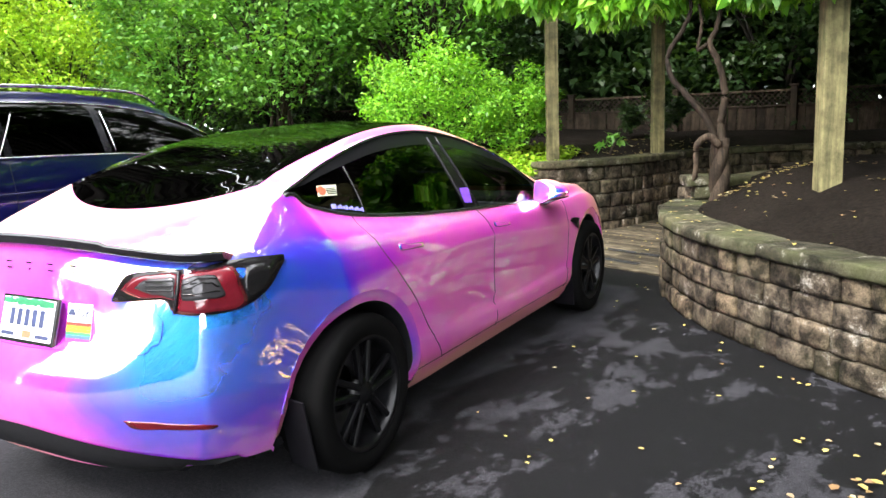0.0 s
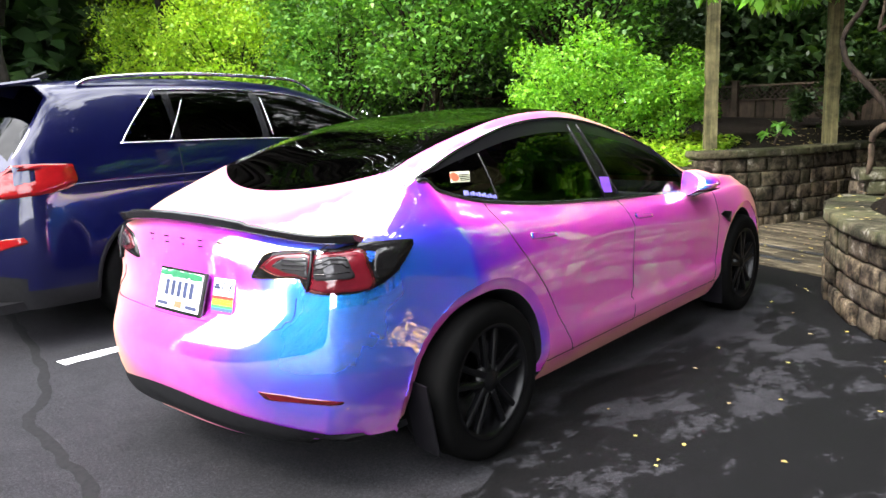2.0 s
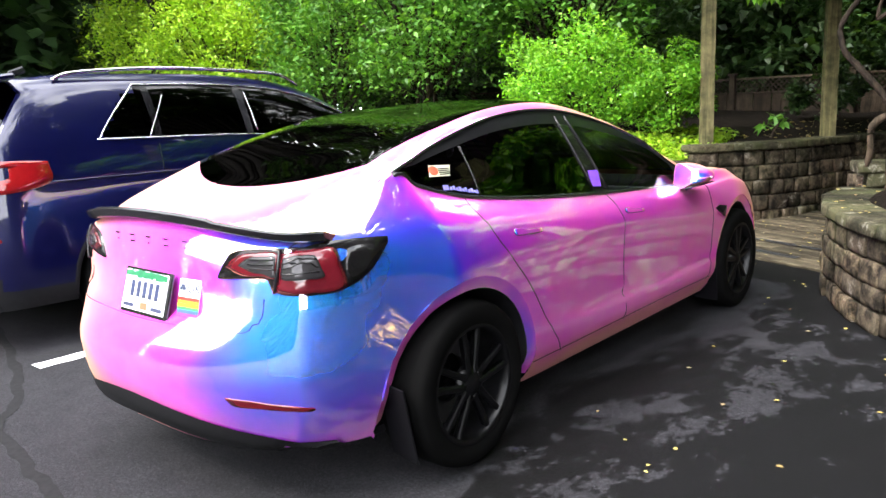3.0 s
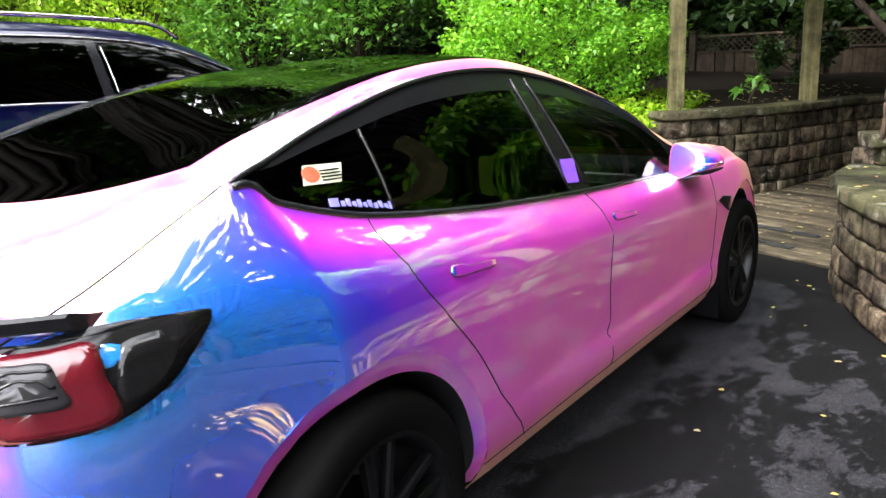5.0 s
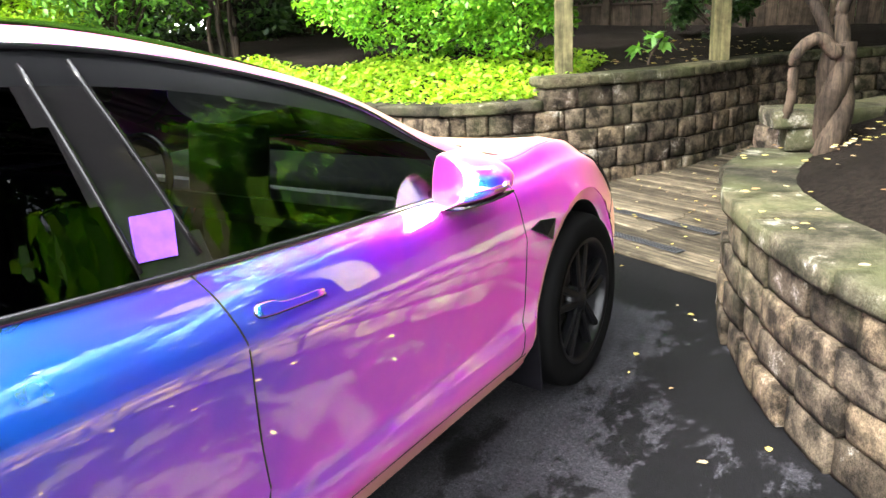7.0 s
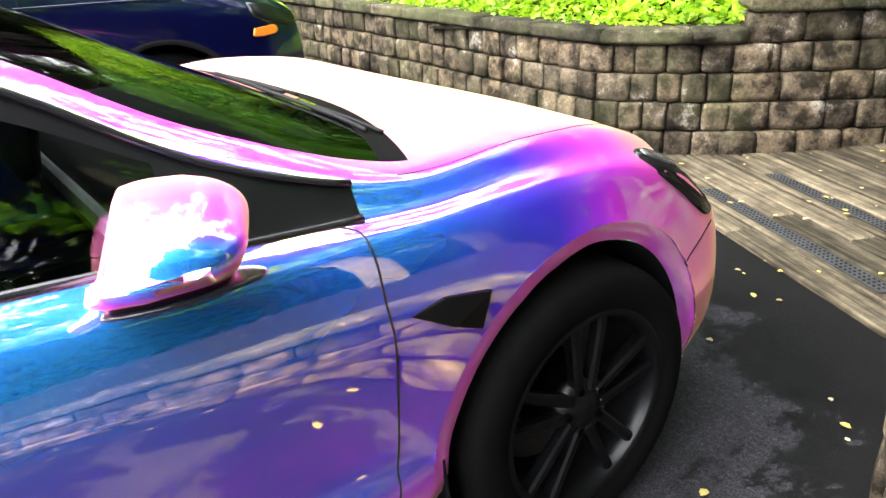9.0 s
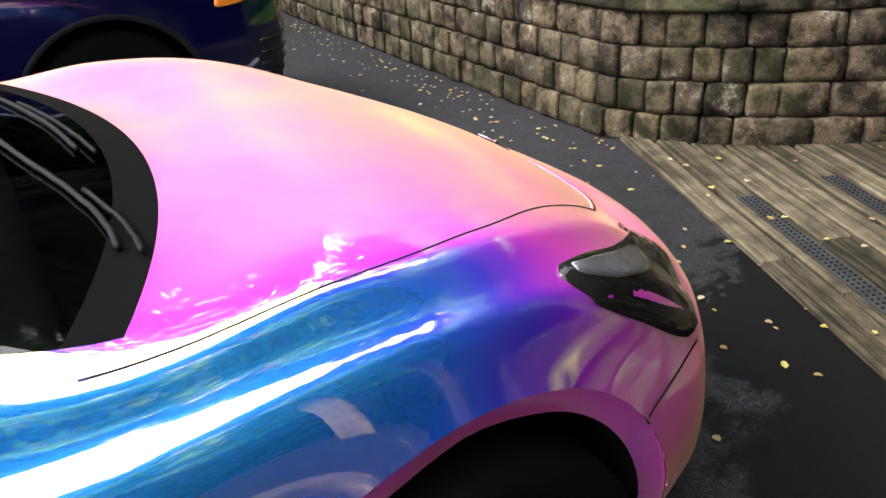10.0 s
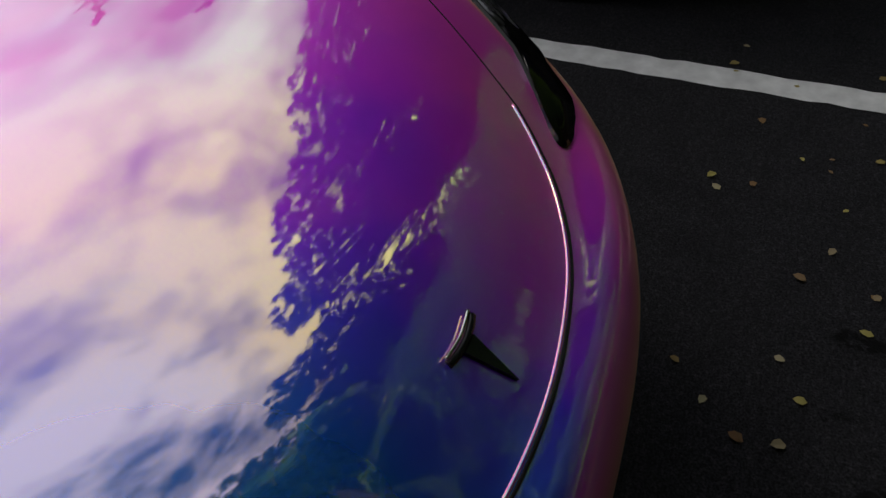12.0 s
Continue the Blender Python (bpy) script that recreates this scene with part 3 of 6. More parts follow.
# ---------------------------------------------------------------- the wrapped sedan
def sedan():
    car = tagged(empty("sedan_car"), "pink colour-shift wrapped electric sedan parked on the asphalt", "car")
    ys = (-2.12, -1.95, -1.61, -1.50, -1.27, -0.90, -0.55, -0.25, 0.10, 0.45, 0.75, 1.05, 1.35, 1.60, 1.82, 2.0)

    def line(xs, zs, shift=None):
        return [(y + (shift[i] if shift else 0), x, z) for i, (y, x, z) in enumerate(zip(ys, xs, zs))]

    flat = lambda v: (v,) * 16
    sill = line((.66, .72, .76, .78, .79, .79, .79, .79, .79, .79, .79, .79, .79, .78, .76, .70), (.27, .24, .21, .20, .19, .18, .18, .18, .18, .18, .18, .18, .19, .19, .20, .20))
    rocker = line((.70, .76, .835, .872, .872, .866, .864, .862, .860, .860, .862, .866, .874, .864, .832, .775), (.34, .32, .31, .30, .29, .28, .28, .28, .28, .28, .28, .28, .28, .28, .28, .29))
    crease = line((.735, .80, .872, .902, .905, .902, .899, .897, .896, .896, .897, .900, .904, .895, .862, .805), (.52, .50, .48, .46, .44, .42, .41, .40, .39, .39, .39, .40, .42, .43, .44, .45))
    shoulder = line((.725, .788, .838, .860, .876, .884, .885, .885, .885, .884, .880, .866, .854, .840, .812, .775),
                    (.895, .938, .962, .955, .938, .905, .882, .866, .852, .842, .838, .862, .868, .838, .765, .64))
    belt = line((.665, .675, .676, .70, .742, .778, .800, .81, .815, .812, .804, .812, .806, .780, .705, .64),
                (.965, 1.02, 1.160, 1.108, 1.045, 1.0, .973, .953, .933, .914, .893, .882, .893, .876, .80, .670),
                (0, 0, 0, 0, 0, 0, 0, 0, 0, 0, 0, 0, 0, 0.01, 0.02, 0.05))
    wintop = line((.645, .655, .668, .655, .62, .59, .575, .580, .612, .660, .735, .790, .776, .735, .655, .57),
                  (.975, 1.03, 1.168, 1.20, 1.265, 1.345, 1.372, 1.355, 1.285, 1.172, 1.004, .923, .934, .903, .818, .672),
                  (0, 0, 0, 0, 0, 0, 0, 0, 0, 0, 0, 0, 0, 0.02, 0.04, 0.09))
    edge = line((.52, .55, .565, .555, .555, .545, .53, .53, .555, .60, .688, .728, .690, .645, .575, .48),
                (.99, 1.075, 1.20, 1.243, 1.305, 1.38, 1.408, 1.394, 1.320, 1.212, 1.053, .938, .944, .910, .815, .655),
                (-.04, -.03, -.02, 0, 0, 0, 0, 0, 0, 0, 0, 0.035, 0.02, 0.03, 0.05, 0.12))
    middle = line(flat(0), (1.03, 1.055, 1.12, 1.175, 1.265, 1.37, 1.425, 1.437, 1.385, 1.245, 1.072, .935, .905, .857, .785, .655),
                  (-.10, -.13, -.23, -.18, -.15, -.08, -.03, 0, .02, .10, .16, .205, .20, .20, .20, .22))
    rear = ((-2.21, 1.03), (-2.215, .95), (-2.225, .82), (-2.245, .71), (-2.335, .66), (-2.385, .58), (-2.38, .45), (-2.34, .33), (-2.27, .25))
    nose = ((2.20, .68), (2.265, .64), (2.30, .55), (2.30, .46), (2.28, .36), (2.24, .27), (2.18, .20))
    sh = Shell((sill, rocker, crease, shoulder, belt, wintop, edge, middle), 10, rear, nose, (-1.4375, 1.4375), 0.426, 0.335,
               lambda y: (max(0, min(1, (y + .95) / .5, (1.05 - y) / .25)), np.interp(y, (-2.0, -1.6, -1.1, -.3, .6, 1.0, 1.35, 1.8), (0, .020, .020, .018, .018, .021, .024, 0)),
                          np.interp(y, (-1.6, -1.25, -1.0, -.45, -.2, .06, .41, .91, 1.4), (.60, .70, .78, .83, .84, .80, .74, .64, .62))))
    W0, W1 = 2.04, 10.72            # where the side glass begins and ends

    def door_rear(z):              # rear edge of the rear door, bending forward round the arch
        return -1.29 if z > 0.92 else -1.29 + (0.92 - z) * 0.82

    def glass(s, r):
        return 4 <= r < 5 and W0 < s < W1

    def clear(s, r):
        return glass(s, r) and r < 4.82

    def zone(kind, side, s, r, c):
        x, y, z = c
        if kind == "rear":
            return "trunk_lid" if z > 0.70 and abs(x) < 0.60 + 0.1 * (z - .7) else "rear_bumper"
        if kind == "nose":
            return "front_bumper"
        if r >= 6:
            return ("trunk_lid" if s < 2.0 else "rear_window" if s < 6.2 else "roof_glass" if s < 9.0 else "windshield" if s < 10.86 else
                    "cowl" if s < 11.13 and r > 6.0 else "hood")
        if r >= 5:
            return "quarter_panel" if s < 2 else "roof_rail" if s < 10.9 else "fender"
        if glass(s, r):
            return "window"
        if r >= 4:
            return "quarter_panel" if s < 5 else "fender"
        if y > 1.86 and z < 0.74:
            return "front_bumper"
        if r < 1.0 and -1.07 < y < 1.07:
            return "side_skirt"
        if y > 0.945:
            return "fender"
        if y > -0.19:
            return "front_door"
        if y > door_rear(z):
            return "rear_door"
        return "rear_bumper" if y < -1.80 and z < 0.74 else "quarter_panel"

    for name in ("trunk_lid", "rear_bumper", "front_bumper", "hood"):
        sh.panel(name, lambda k, sd, s, r, c, name=name: zone(k, sd, s, r, c) == name, M_FILM, car)
    for name in ("fender", "front_door", "rear_door", "quarter_panel", "side_skirt", "roof_rail"):
        for side in (1, -1):
            sh.panel(name, lambda k, sd, s, r, c, name=name, side=side: sd == side and zone(k, sd, s, r, c) == name, M_FILM, car)
    for name, mat, lab in (("rear_window", M_GLASS_ROOF, "dark tinted glass"), ("roof_glass", M_GLASS_ROOF, "dark tinted glass"),
                           ("windshield", M_GLASS_CLEAR, "clear glass"), ("cowl", M_TYRE, "black plastic")):
        sh.panel(name, lambda k, sd, s, r, c, name=name: zone(k, sd, s, r, c) == name, mat, car, lab)
    for name, lo, hi, mat in (("quarter_window", -3, -1.178, M_GLASS), ("rear_side_window", -1.178, -0.33, M_GLASS),
                              ("pillar_trim", -0.33, -0.20, M_SMOKE), ("front_side_window", -0.20, 0.66, M_GLASS_CLEAR), ("sail_trim", 0.66, 3, M_FRAME)):
        for side in (1, -1):
            sh.panel(name, lambda k, sd, s, r, c, lo=lo, hi=hi, side=side: sd == side and k == "side" and clear(s, r)
                     and lo <= c[1] + (0 if c[1] < -0.7 else .22) * (c[2] - 1.0) < hi, mat, car)
    for side in (1, -1):
        sh.panel("window_frame", lambda k, sd, s, r, c, side=side: sd == side and k == "side" and glass(s, r) and not clear(s, r), M_FRAME, car, "black gloss frame")
    # black surround of the side glass
    for k, r in ((4, 0.009), (5, 0.007)):
        j = sh.mark[k]
        pts = [Vector(sh.rows[i, j]) + Vector((0.003, 0, 0)) for i in range(int(W0 * 10), int(W1 * 10) + 1)]
        for m in (1, -1):
            v, f = tube([(p.x * m, p.y, p.z) for p in pts], r, 8)
            part("window_trim", mesh_from("window_trim", v, f, M_BLACK, True), M_BLACK, car, "black trim")
    # seams between panels
    for m in (False, True):
        sh.groove("panel_gap", [(.86, -.16, .30), (.856, -.168, .349), (.874, -.193, .556), (.896, -.209, .784), (.87, -.228, .88), (.824, -.246, .952)], M_MATTE, car, mirror=m)
        sh.groove("panel_gap", [(.87, .93, .29), (.878, .945, .412), (.893, .951, .635), (.891, .943, .763), (.86, .94, .83), (.835, .93, .862), (.805, .90, .88)], M_MATTE, car, mirror=m)
        sh.groove("panel_gap", [(.86, -.77, .295), (.861, -.80, .33), (.864, -.93, .48), (.885, -1.064, .66), (.891, -1.217, .827), (.86, -1.285, .93), (.798, -1.298, .996), (.756, -1.278, 1.045)], M_MATTE, car, mirror=m)
        sh.groove("panel_gap", [(0.9, y, .285) for y in (-1.0, -.6, -.2, .3, .7, .98)], M_MATTE, car, mirror=m)
        sh.groove("panel_gap", [(.772, 1.06, .930), (.772, 1.20, .932), (.768, 1.30, .932), (.760, 1.39, .931), (.748, 1.47, .927), (.730, 1.54, .920), (.70, 1.63, .904), (.642, 1.742, .877), (.544, 1.909, .795), (.469, 2.05, .73)], M_MATTE, car, .0015, mirror=m)
        sh.groove("panel_gap", [(.66, -1.62, 1.16), (.665, -1.72, 1.115), (.67, -1.95, 1.02), (.665, -2.10, .965), (.62, -2.17, .90)], M_MATTE, car, mirror=m)
    for m in (False, True):
        sh.groove("panel_gap", [(.86, 1.757, .535), (.845, 1.81, .575), (.80, 1.90, .60), (.775, 1.96, .61)], M_MATTE, car, mirror=m)
    sh.groove("panel_gap", [(.468, 2.048, .732), (.419, 2.099, .717), (.338, 2.157, .697), (.2, 2.204, .678), (0, 2.224, .670), (-.2, 2.204, .678), (-.338, 2.157, .697), (-.419, 2.099, .717), (-.468, 2.048, .732)], M_MATTE, car, .0026)
    sh.groove("hood_edge", [(.465, 2.04, .735), (.415, 2.093, .72), (.335, 2.15, .70), (.2, 2.197, .68), (0, 2.217, .672), (-.2, 2.197, .68), (-.335, 2.15, .70), (-.415, 2.093, .72), (-.465, 2.04, .735)], M_FILM, car, .0028)
    sh.groove("panel_gap", [(.61, -2.21, .80), (.60, -2.24, .73), (.5, -2.28, .70), (0, -2.31, .695), (-.5, -2.28, .70), (-.60, -2.24, .73), (-.61, -2.21, .80)], M_MATTE, car)
    # wheel arches: a rolled lip and a dark liner behind it
    for ya in (-1.4375, 1.4375):
        for m in (1, -1):
            verts, faces = [], []
            n = 40
            for k in range(n + 1):
                th = radians(-12 + 200 * k / n) if ya < 0 else radians(-8 + 202 * k / n)
                for r, dx in ((0.427, -0.0005), (0.408, -0.004), (0.379, -0.015), (0.374, -0.03), (0.374, -0.30)):
                    y, z = ya + r * math.cos(th), 0.335 + r * math.sin(th)
                    q = sh.onto((2, ya + .432 * math.cos(th), max(.22, 0.335 + .432 * math.sin(th))), (-1, 0, 0))
                    verts.append(((q.x + dx) * m, y, z))
            for k in range(n):
                for j in range(4):
                    a = k * 5 + j
                    faces.append((a, a + 1, a + 6, a + 5) if m == 1 else (a, a + 5, a + 6, a + 1))
            part("arch_liner", mesh_from("arch_liner", verts, [f for i, f in enumerate(faces) if i % 4 > 1], M_MATTE, True), M_MATTE, car, "black plastic")
            part("arch_lip", mesh_from("arch_lip", verts, [f for i, f in enumerate(faces) if i % 4 <= 1], M_FILM, True), M_FILM, car)
    # black lip under the rear bumper
    verts, faces = [], []
    for i in range(61):
        x = -.72 + 1.44 * i / 60
        top = .415 - .135 * (abs(x) / .7) ** 2.2
        for j in range(6):
            q = sh.onto((x * .999, -3.2, max(.265, top - .026 * j)), (0, 1, 0), .004 + .008 * math.sin(j / 5 * 3.0))
            verts.append(q if j < 5 else q + Vector((0, .05, -.03)))
    for i in range(60):
        for j in range(5):
            a = i * 6 + j
            faces.append((a, a + 6, a + 7, a + 1))
    part("diffuser", mesh_from("diffuser", verts, faces, M_MATTE, True), M_MATTE, car, "black plastic lip")
    bm = boxes(((1.40, 3.7, 0.03), pose(0, -.05, .22)), ((1.3, .9, .5), pose(0, -1.44, .45)), ((1.3, .9, .4), pose(0, 1.44, .42)))
    part("underbody", bm, M_MATTE, car, "black underbody")
    for y in (-1.4375, 1.4375):
        for m in (1, -1):
            wheel(car, 0.782 * m, y, 0.334, 0.332, 0.242, 0.25, M_RIM, 5, m)
    return car, sh


SEDAN, SEDAN_SHELL = sedan()

def sedan_details(car, sh):
    M_RED_DEEP = plain("dark_red_lens", (0.09, 0.004, 0.008), 0.1, vary=0.1, Coat_Weight=1.0)
    M_PLATE = plain("plate_white", (0.75, 0.78, 0.80), 0.4, vary=0.08)
    M_GREEN = plain("plate_green", (0.02, 0.16, 0.07), 0.4)
    M_INK = plain("dark_ink", (0.02, 0.03, 0.08), 0.5)
    M_LABEL = plain("label_cream", (0.75, 0.74, 0.55), 0.5, vary=0.1)
    M_ORANGE = plain("label_red", (0.65, 0.12, 0.06), 0.5)
    M_VIOLET = plain("violet_print", (0.22, 0.08, 0.75), 0.4)
    M_LILAC = plain("lilac_print", (0.30, 0.28, 0.85), 0.4)
    M_FLAP = plain("smoked_flap", (0.004, 0.004, 0.005), 0.6, Specular_IOR_Level=0.06)
    M_WHITE_TRIM = plain("white_dash_trim", (0.55, 0.56, 0.58), 0.4)
    tail = [(.398, -2.205, .861), (.43, -2.20, .91), (.47, -2.19, .948), (.56, -2.165, .962), (.653, -2.12, .965), (.742, -2.0, .963), (.77, -1.90, .963), (.795, -1.80, .962), (.802, -1.79, .952), (.81, -1.83, .914),
            (.807, -1.90, .855), (.778, -2.005, .814), (.70, -2.12, .812), (.637, -2.16, .825), (.622, -2.16, .85), (.592, -2.17, .866), (.42, -2.215, .853)]
    head = [(.775, 1.677, .845), (.752, 1.75, .835), (.718, 1.84, .808), (.665, 1.93, .775), (.59, 2.01, .73), (.51, 2.075, .69), (.462, 2.11, .668), (.505, 2.12, .645), (.60, 2.085, .64),
            (.70, 2.015, .64), (.785, 1.95, .638), (.822, 1.905, .66), (.832, 1.80, .735), (.822, 1.70, .80), (.796, 1.668, .835)]
    for m in (False, True):
        lamp = sh.patch("tail_light", tail, M_SMOKE, car, .006, .014, mirror=m, label="smoked lens with red band", n=4)
        sh.patch("red_band", [(.662, -2.135, .948), (.72, -2.05, .95), (.752, -1.995, .95), (.772, -1.99, .90), (.79, -1.985, .822), (.72, -2.10, .818), (.652, -2.155, .828), (.66, -2.15, .86)], M_REDPINK, lamp, .010, .006, mirror=m)
        sh.patch("lens", [(.672, -2.14, .935), (.700, -2.105, .934), (.730, -2.06, .930), (.742, -2.05, .90), (.75, -2.045, .866), (.71, -2.105, .866), (.675, -2.145, .868), (.672, -2.145, .90)], M_TAIL_LENS, lamp, .014, .006, mirror=m, label="clear striped lens", n=4)
        sh.patch("lens", [(.50, -2.195, .905), (.54, -2.18, .932), (.60, -2.165, .938), (.642, -2.15, .940), (.645, -2.155, .90), (.646, -2.158, .872), (.60, -2.17, .882), (.56, -2.185, .886)], M_TAIL_LENS, lamp, .012, .006, mirror=m, label="clear striped lens", n=4)
        sh.patch("red_surround", [(.44, -2.205, .895), (.49, -2.19, .935), (.56, -2.17, .95), (.645, -2.14, .952), (.648, -2.155, .90), (.648, -2.16, .868), (.60, -2.172, .874), (.52, -2.195, .872)], M_REDPINK, lamp, .009, .004, mirror=m, n=4)
        for k in range(3):
            z = .885 + .016 * k
            sh.groove("lens_bar", [(.672, -2.145, z), (.70, -2.10, z), (.738, -2.055, z)], M_SMOKE, lamp, .0028, 6, .015, m)
            sh.groove("lens_bar", [(.545, -2.185, z + .012), (.60, -2.165, z + .012), (.640, -2.15, z + .012)], M_SMOKE, lamp, .0028, 6, .013, m)
        sh.patch("side_lens", [(.79, -1.86, .93), (.804, -1.88, .89), (.806, -1.93, .855), (.79, -1.975, .85), (.765, -1.96, .92), (.775, -1.90, .935)], M_SMOKE, lamp, .009, .004, mirror=m)
        sh.groove("lamp_seam", [(.652, -2.13, .962), (.657, -2.145, .90), (.645, -2.16, .82)], M_BLACK, lamp, .006, 6, .012, m)
        lamp = sh.patch("headlight", head, M_SMOKE, car, .006, .014, mirror=m, label="smoked clear headlight lens", n=4)
        sh.patch("reflector", [(.774, 1.70, .838), (.752, 1.77, .82), (.722, 1.85, .795), (.67, 1.94, .755), (.70, 1.945, .73), (.755, 1.87, .755), (.789, 1.78, .79), (.790, 1.71, .822)], M_LENS, lamp, .009, .004, mirror=m, label="grey reflector")
        # flush door handles, drawn by their outline and a pressed plate
        for y0, z0 in ((-1.145, .888), (-.17, .853)):
            ring = [(.88, y0, z0), (.88, y0 + .01, z0 + .013), (.88, y0 + .05, z0 + .010), (.88, y0 + .085, z0 - .004), (.88, y0 + .185, z0 - .012), (.88, y0 + .192, z0 - .020),
                    (.88, y0 + .185, z0 - .027), (.88, y0 + .08, z0 - .022), (.88, y0 + .03, z0 - .018), (.88, y0 + .006, z0 - .012)]
            h = sh.patch("door_handle", ring, M_FILM, car, .0035, .006, 4, m)
            sh.groove("handle_gap", ring + [ring[0]], M_MATTE, h, .0022, 4, .001, m)
        # side badge with camera
        q = [side_ray(sh, .985, .727, .002), side_ray(sh, 1.06, .738, .006), side_ray(sh, 1.155, .722, .010), side_ray(sh, 1.13, .658, .010), side_ray(sh, 1.06, .69, .020)]
        lo = [p + Vector((-.02, 0, 0)) for p in q[:4]]
        vs = [p if not m else Vector((-p.x, p.y, p.z)) for p in q + lo]
        fs = [(0, 4, 1), (1, 4, 2), (2, 4, 3), (3, 4, 0), (0, 1, 6, 5), (1, 2, 7, 6), (2, 3, 8, 7), (3, 0, 5, 8)]
        part("side_badge", mesh_from("side_badge", vs, fs, M_RIM), M_RIM, car, "black gloss camera badge")
        sg = -1 if m else 1
        # door mirror
        mir = empty("door_mirror", (0, 0, 0))
        mir.parent = car
        bm = bmesh.new()
        bmesh.ops.create_uvsphere(bm, u_segments=40, v_segments=24, radius=1)
        for v in bm.verts:
            c = [math.copysign(abs(t) ** .47, t) for t in v.co]
            x, y, z = c
            y = y * .094 if y > 0 else max(y, -.62) * .125
            taper = 1 - .28 * max(0, y / .125) - .30 * (min(0, y) / .0775) ** 4
            px = x * .108 * taper
            nose = max(0, y / .125)
            pz = max(z, -.78) * (.070 * (1 - .62 * nose ** 1.6) if z > 0 else .072) * (1 - .22 * max(0, x)) + (.022 * x if z < 0 else -.012 * x) + .10 * (y + .03) * (z < 0)
            a, b = math.cos(radians(-26)), math.sin(radians(-26))
            v.co = ((.912 + px * a - y * b) * sg, .616 + px * b + y * a + .022 * z, .956 + pz)
        part("housing", bm, M_FILM, mir, smooth=True)
        bm = bmesh.new()
        bmesh.ops.create_uvsphere(bm, u_segments=32, v_segments=10, radius=1)
        for v in bm.verts:
            c = [math.copysign(abs(t) ** .7, t) for t in v.co]
            a, b = math.cos(radians(-26)), math.sin(radians(-26))
            px, y = c[0] * .100 * (1 - .25 * max(0, c[1])), max(c[1], -.62) * .120
            v.co = ((.912 + px * a - y * b) * sg, .616 + px * b + y * a, .898 + c[2] * .007 + .020 * c[0] + .10 * (y + .03))
        part("base_trim", bm, M_BLACK, mir, smooth=True)
        bm = boxes(((.120, .006, .075), pose(.889 * sg, .566, .957, 0, 0, -26 * sg)), bevel=.002)
        part("mirror_glass", bm, M_CHROME, mir)
        part("arm", boxes(((.12, .07, .03), pose(.82 * sg, .65, .896, 0, 10 * sg, 0)), bevel=.008), M_BLACK, mir)
        # flaps behind the wheels
        for y, z0, z1 in ((-1.79, .13, .43), (1.07, .12, .40)):
            bm = bmesh.new()
            box(bm, (.16, .008, z1 - z0), pose(.815 * sg, y, (z0 + z1) / 2, 10 if y < 0 else 6, 0, -12 * sg if y < 0 else -8 * sg), .003)
            part("mud_flap", bm, M_FLAP, car, "thin smoked plastic flap")
        # slim reflectors low in the bumper
        sh.patch("bumper_reflector", [(.50, -2.285, .475), (.58, -2.23, .462), (.724, -2.115, .425), (.722, -2.115, .412), (.60, -2.22, .435), (.53, -2.27, .445)], M_RED_DEEP, car, .004, .006, 4, m, "dark red reflector")
        # wheel hub emblem stays plain: a small pale dot
    # spoiler
    line = spline([(-.74, -2.0, .988), (-.66, -2.11, .995), (-.5, -2.185, 1.018), (-.26, -2.222, 1.040), (0, -2.232, 1.048), (.26, -2.222, 1.040), (.5, -2.185, 1.018), (.66, -2.11, .995), (.74, -2.0, .988)], 10)
    verts, faces = [], []
    for i, p in enumerate(line):
        k = i / (len(line) - 1)
        mid = 1.0 if .30 < k < .70 else .78
        out = Vector((p[0] * .45, -1, 0)).normalized()
        for d, h in ((-.085, .000), (-.03, .012 * mid), (.022, .034 * mid), (.030, .026 * mid), (.018, -.004), (.0, -.012), (-.05, -.010)):
            verts.append(Vector(p) + out * d + Vector((0, 0, h)))
    for i in range(len(line) - 1):
        for j in range(7):
            j2 = (j + 1) % 7
            faces.append((i * 7 + j, (i + 1) * 7 + j, (i + 1) * 7 + j2, i * 7 + j2))
    faces += [tuple(range(7)), tuple(range((len(line) - 1) * 7 + 6, (len(line) - 1) * 7 - 1, -1))]
    part("spoiler", mesh_from("spoiler", verts, faces, M_BLACK), M_BLACK, car, "black trunk spoiler")
    # number plate with bars in place of its characters
    plate = empty("number_plate", (0, -2.268, .766))
    plate.rotation_euler = (radians(-17), 0, 0)
    plate.parent = car
    part("plate_frame", boxes(((.325, .014, .175), pose(0, .004, 0)), bevel=.006, seg=2), M_BLACK, plate)
    part("plate_face", boxes(((.300, .004, .150), pose(0, -.004, .002)), bevel=.002), M_PLATE, plate, "white plate with green band")
    bm = bmesh.new()
    rnd = random.Random(3)
    for k in range(18):
        box(bm, (.0155, .002, .014 + rnd.random() * .018), pose(-.1375 + k * .0162, -.0065, .066 - rnd.random() * .004))
    part("green_band", bm, M_GREEN, plate)
    for k in range(5):
        part("bar", boxes(((.026, .002, .062), pose(-.085 + k * .043, -.0065, .008)), bevel=.0008), M_INK, plate)
    part("red_tab", boxes(((.05, .002, .026), pose(.01, -.0065, -.052))), M_ORANGE, plate)
    for x in (-.10, .10):
        part("blue_tab", boxes(((.075, .002, .014), pose(x, -.0065, -.056))), M_INK, plate)
    # square sticker: white half with two letters, striped half below
    st = empty("sticker", (.250, -2.240, .772))
    st.rotation_euler = (radians(-14), 0, radians(6))
    st.parent = car
    part("sticker_base", boxes(((.116, .002, .130), pose(0, 0, 0)), bevel=.0008), M_WHITE, st)
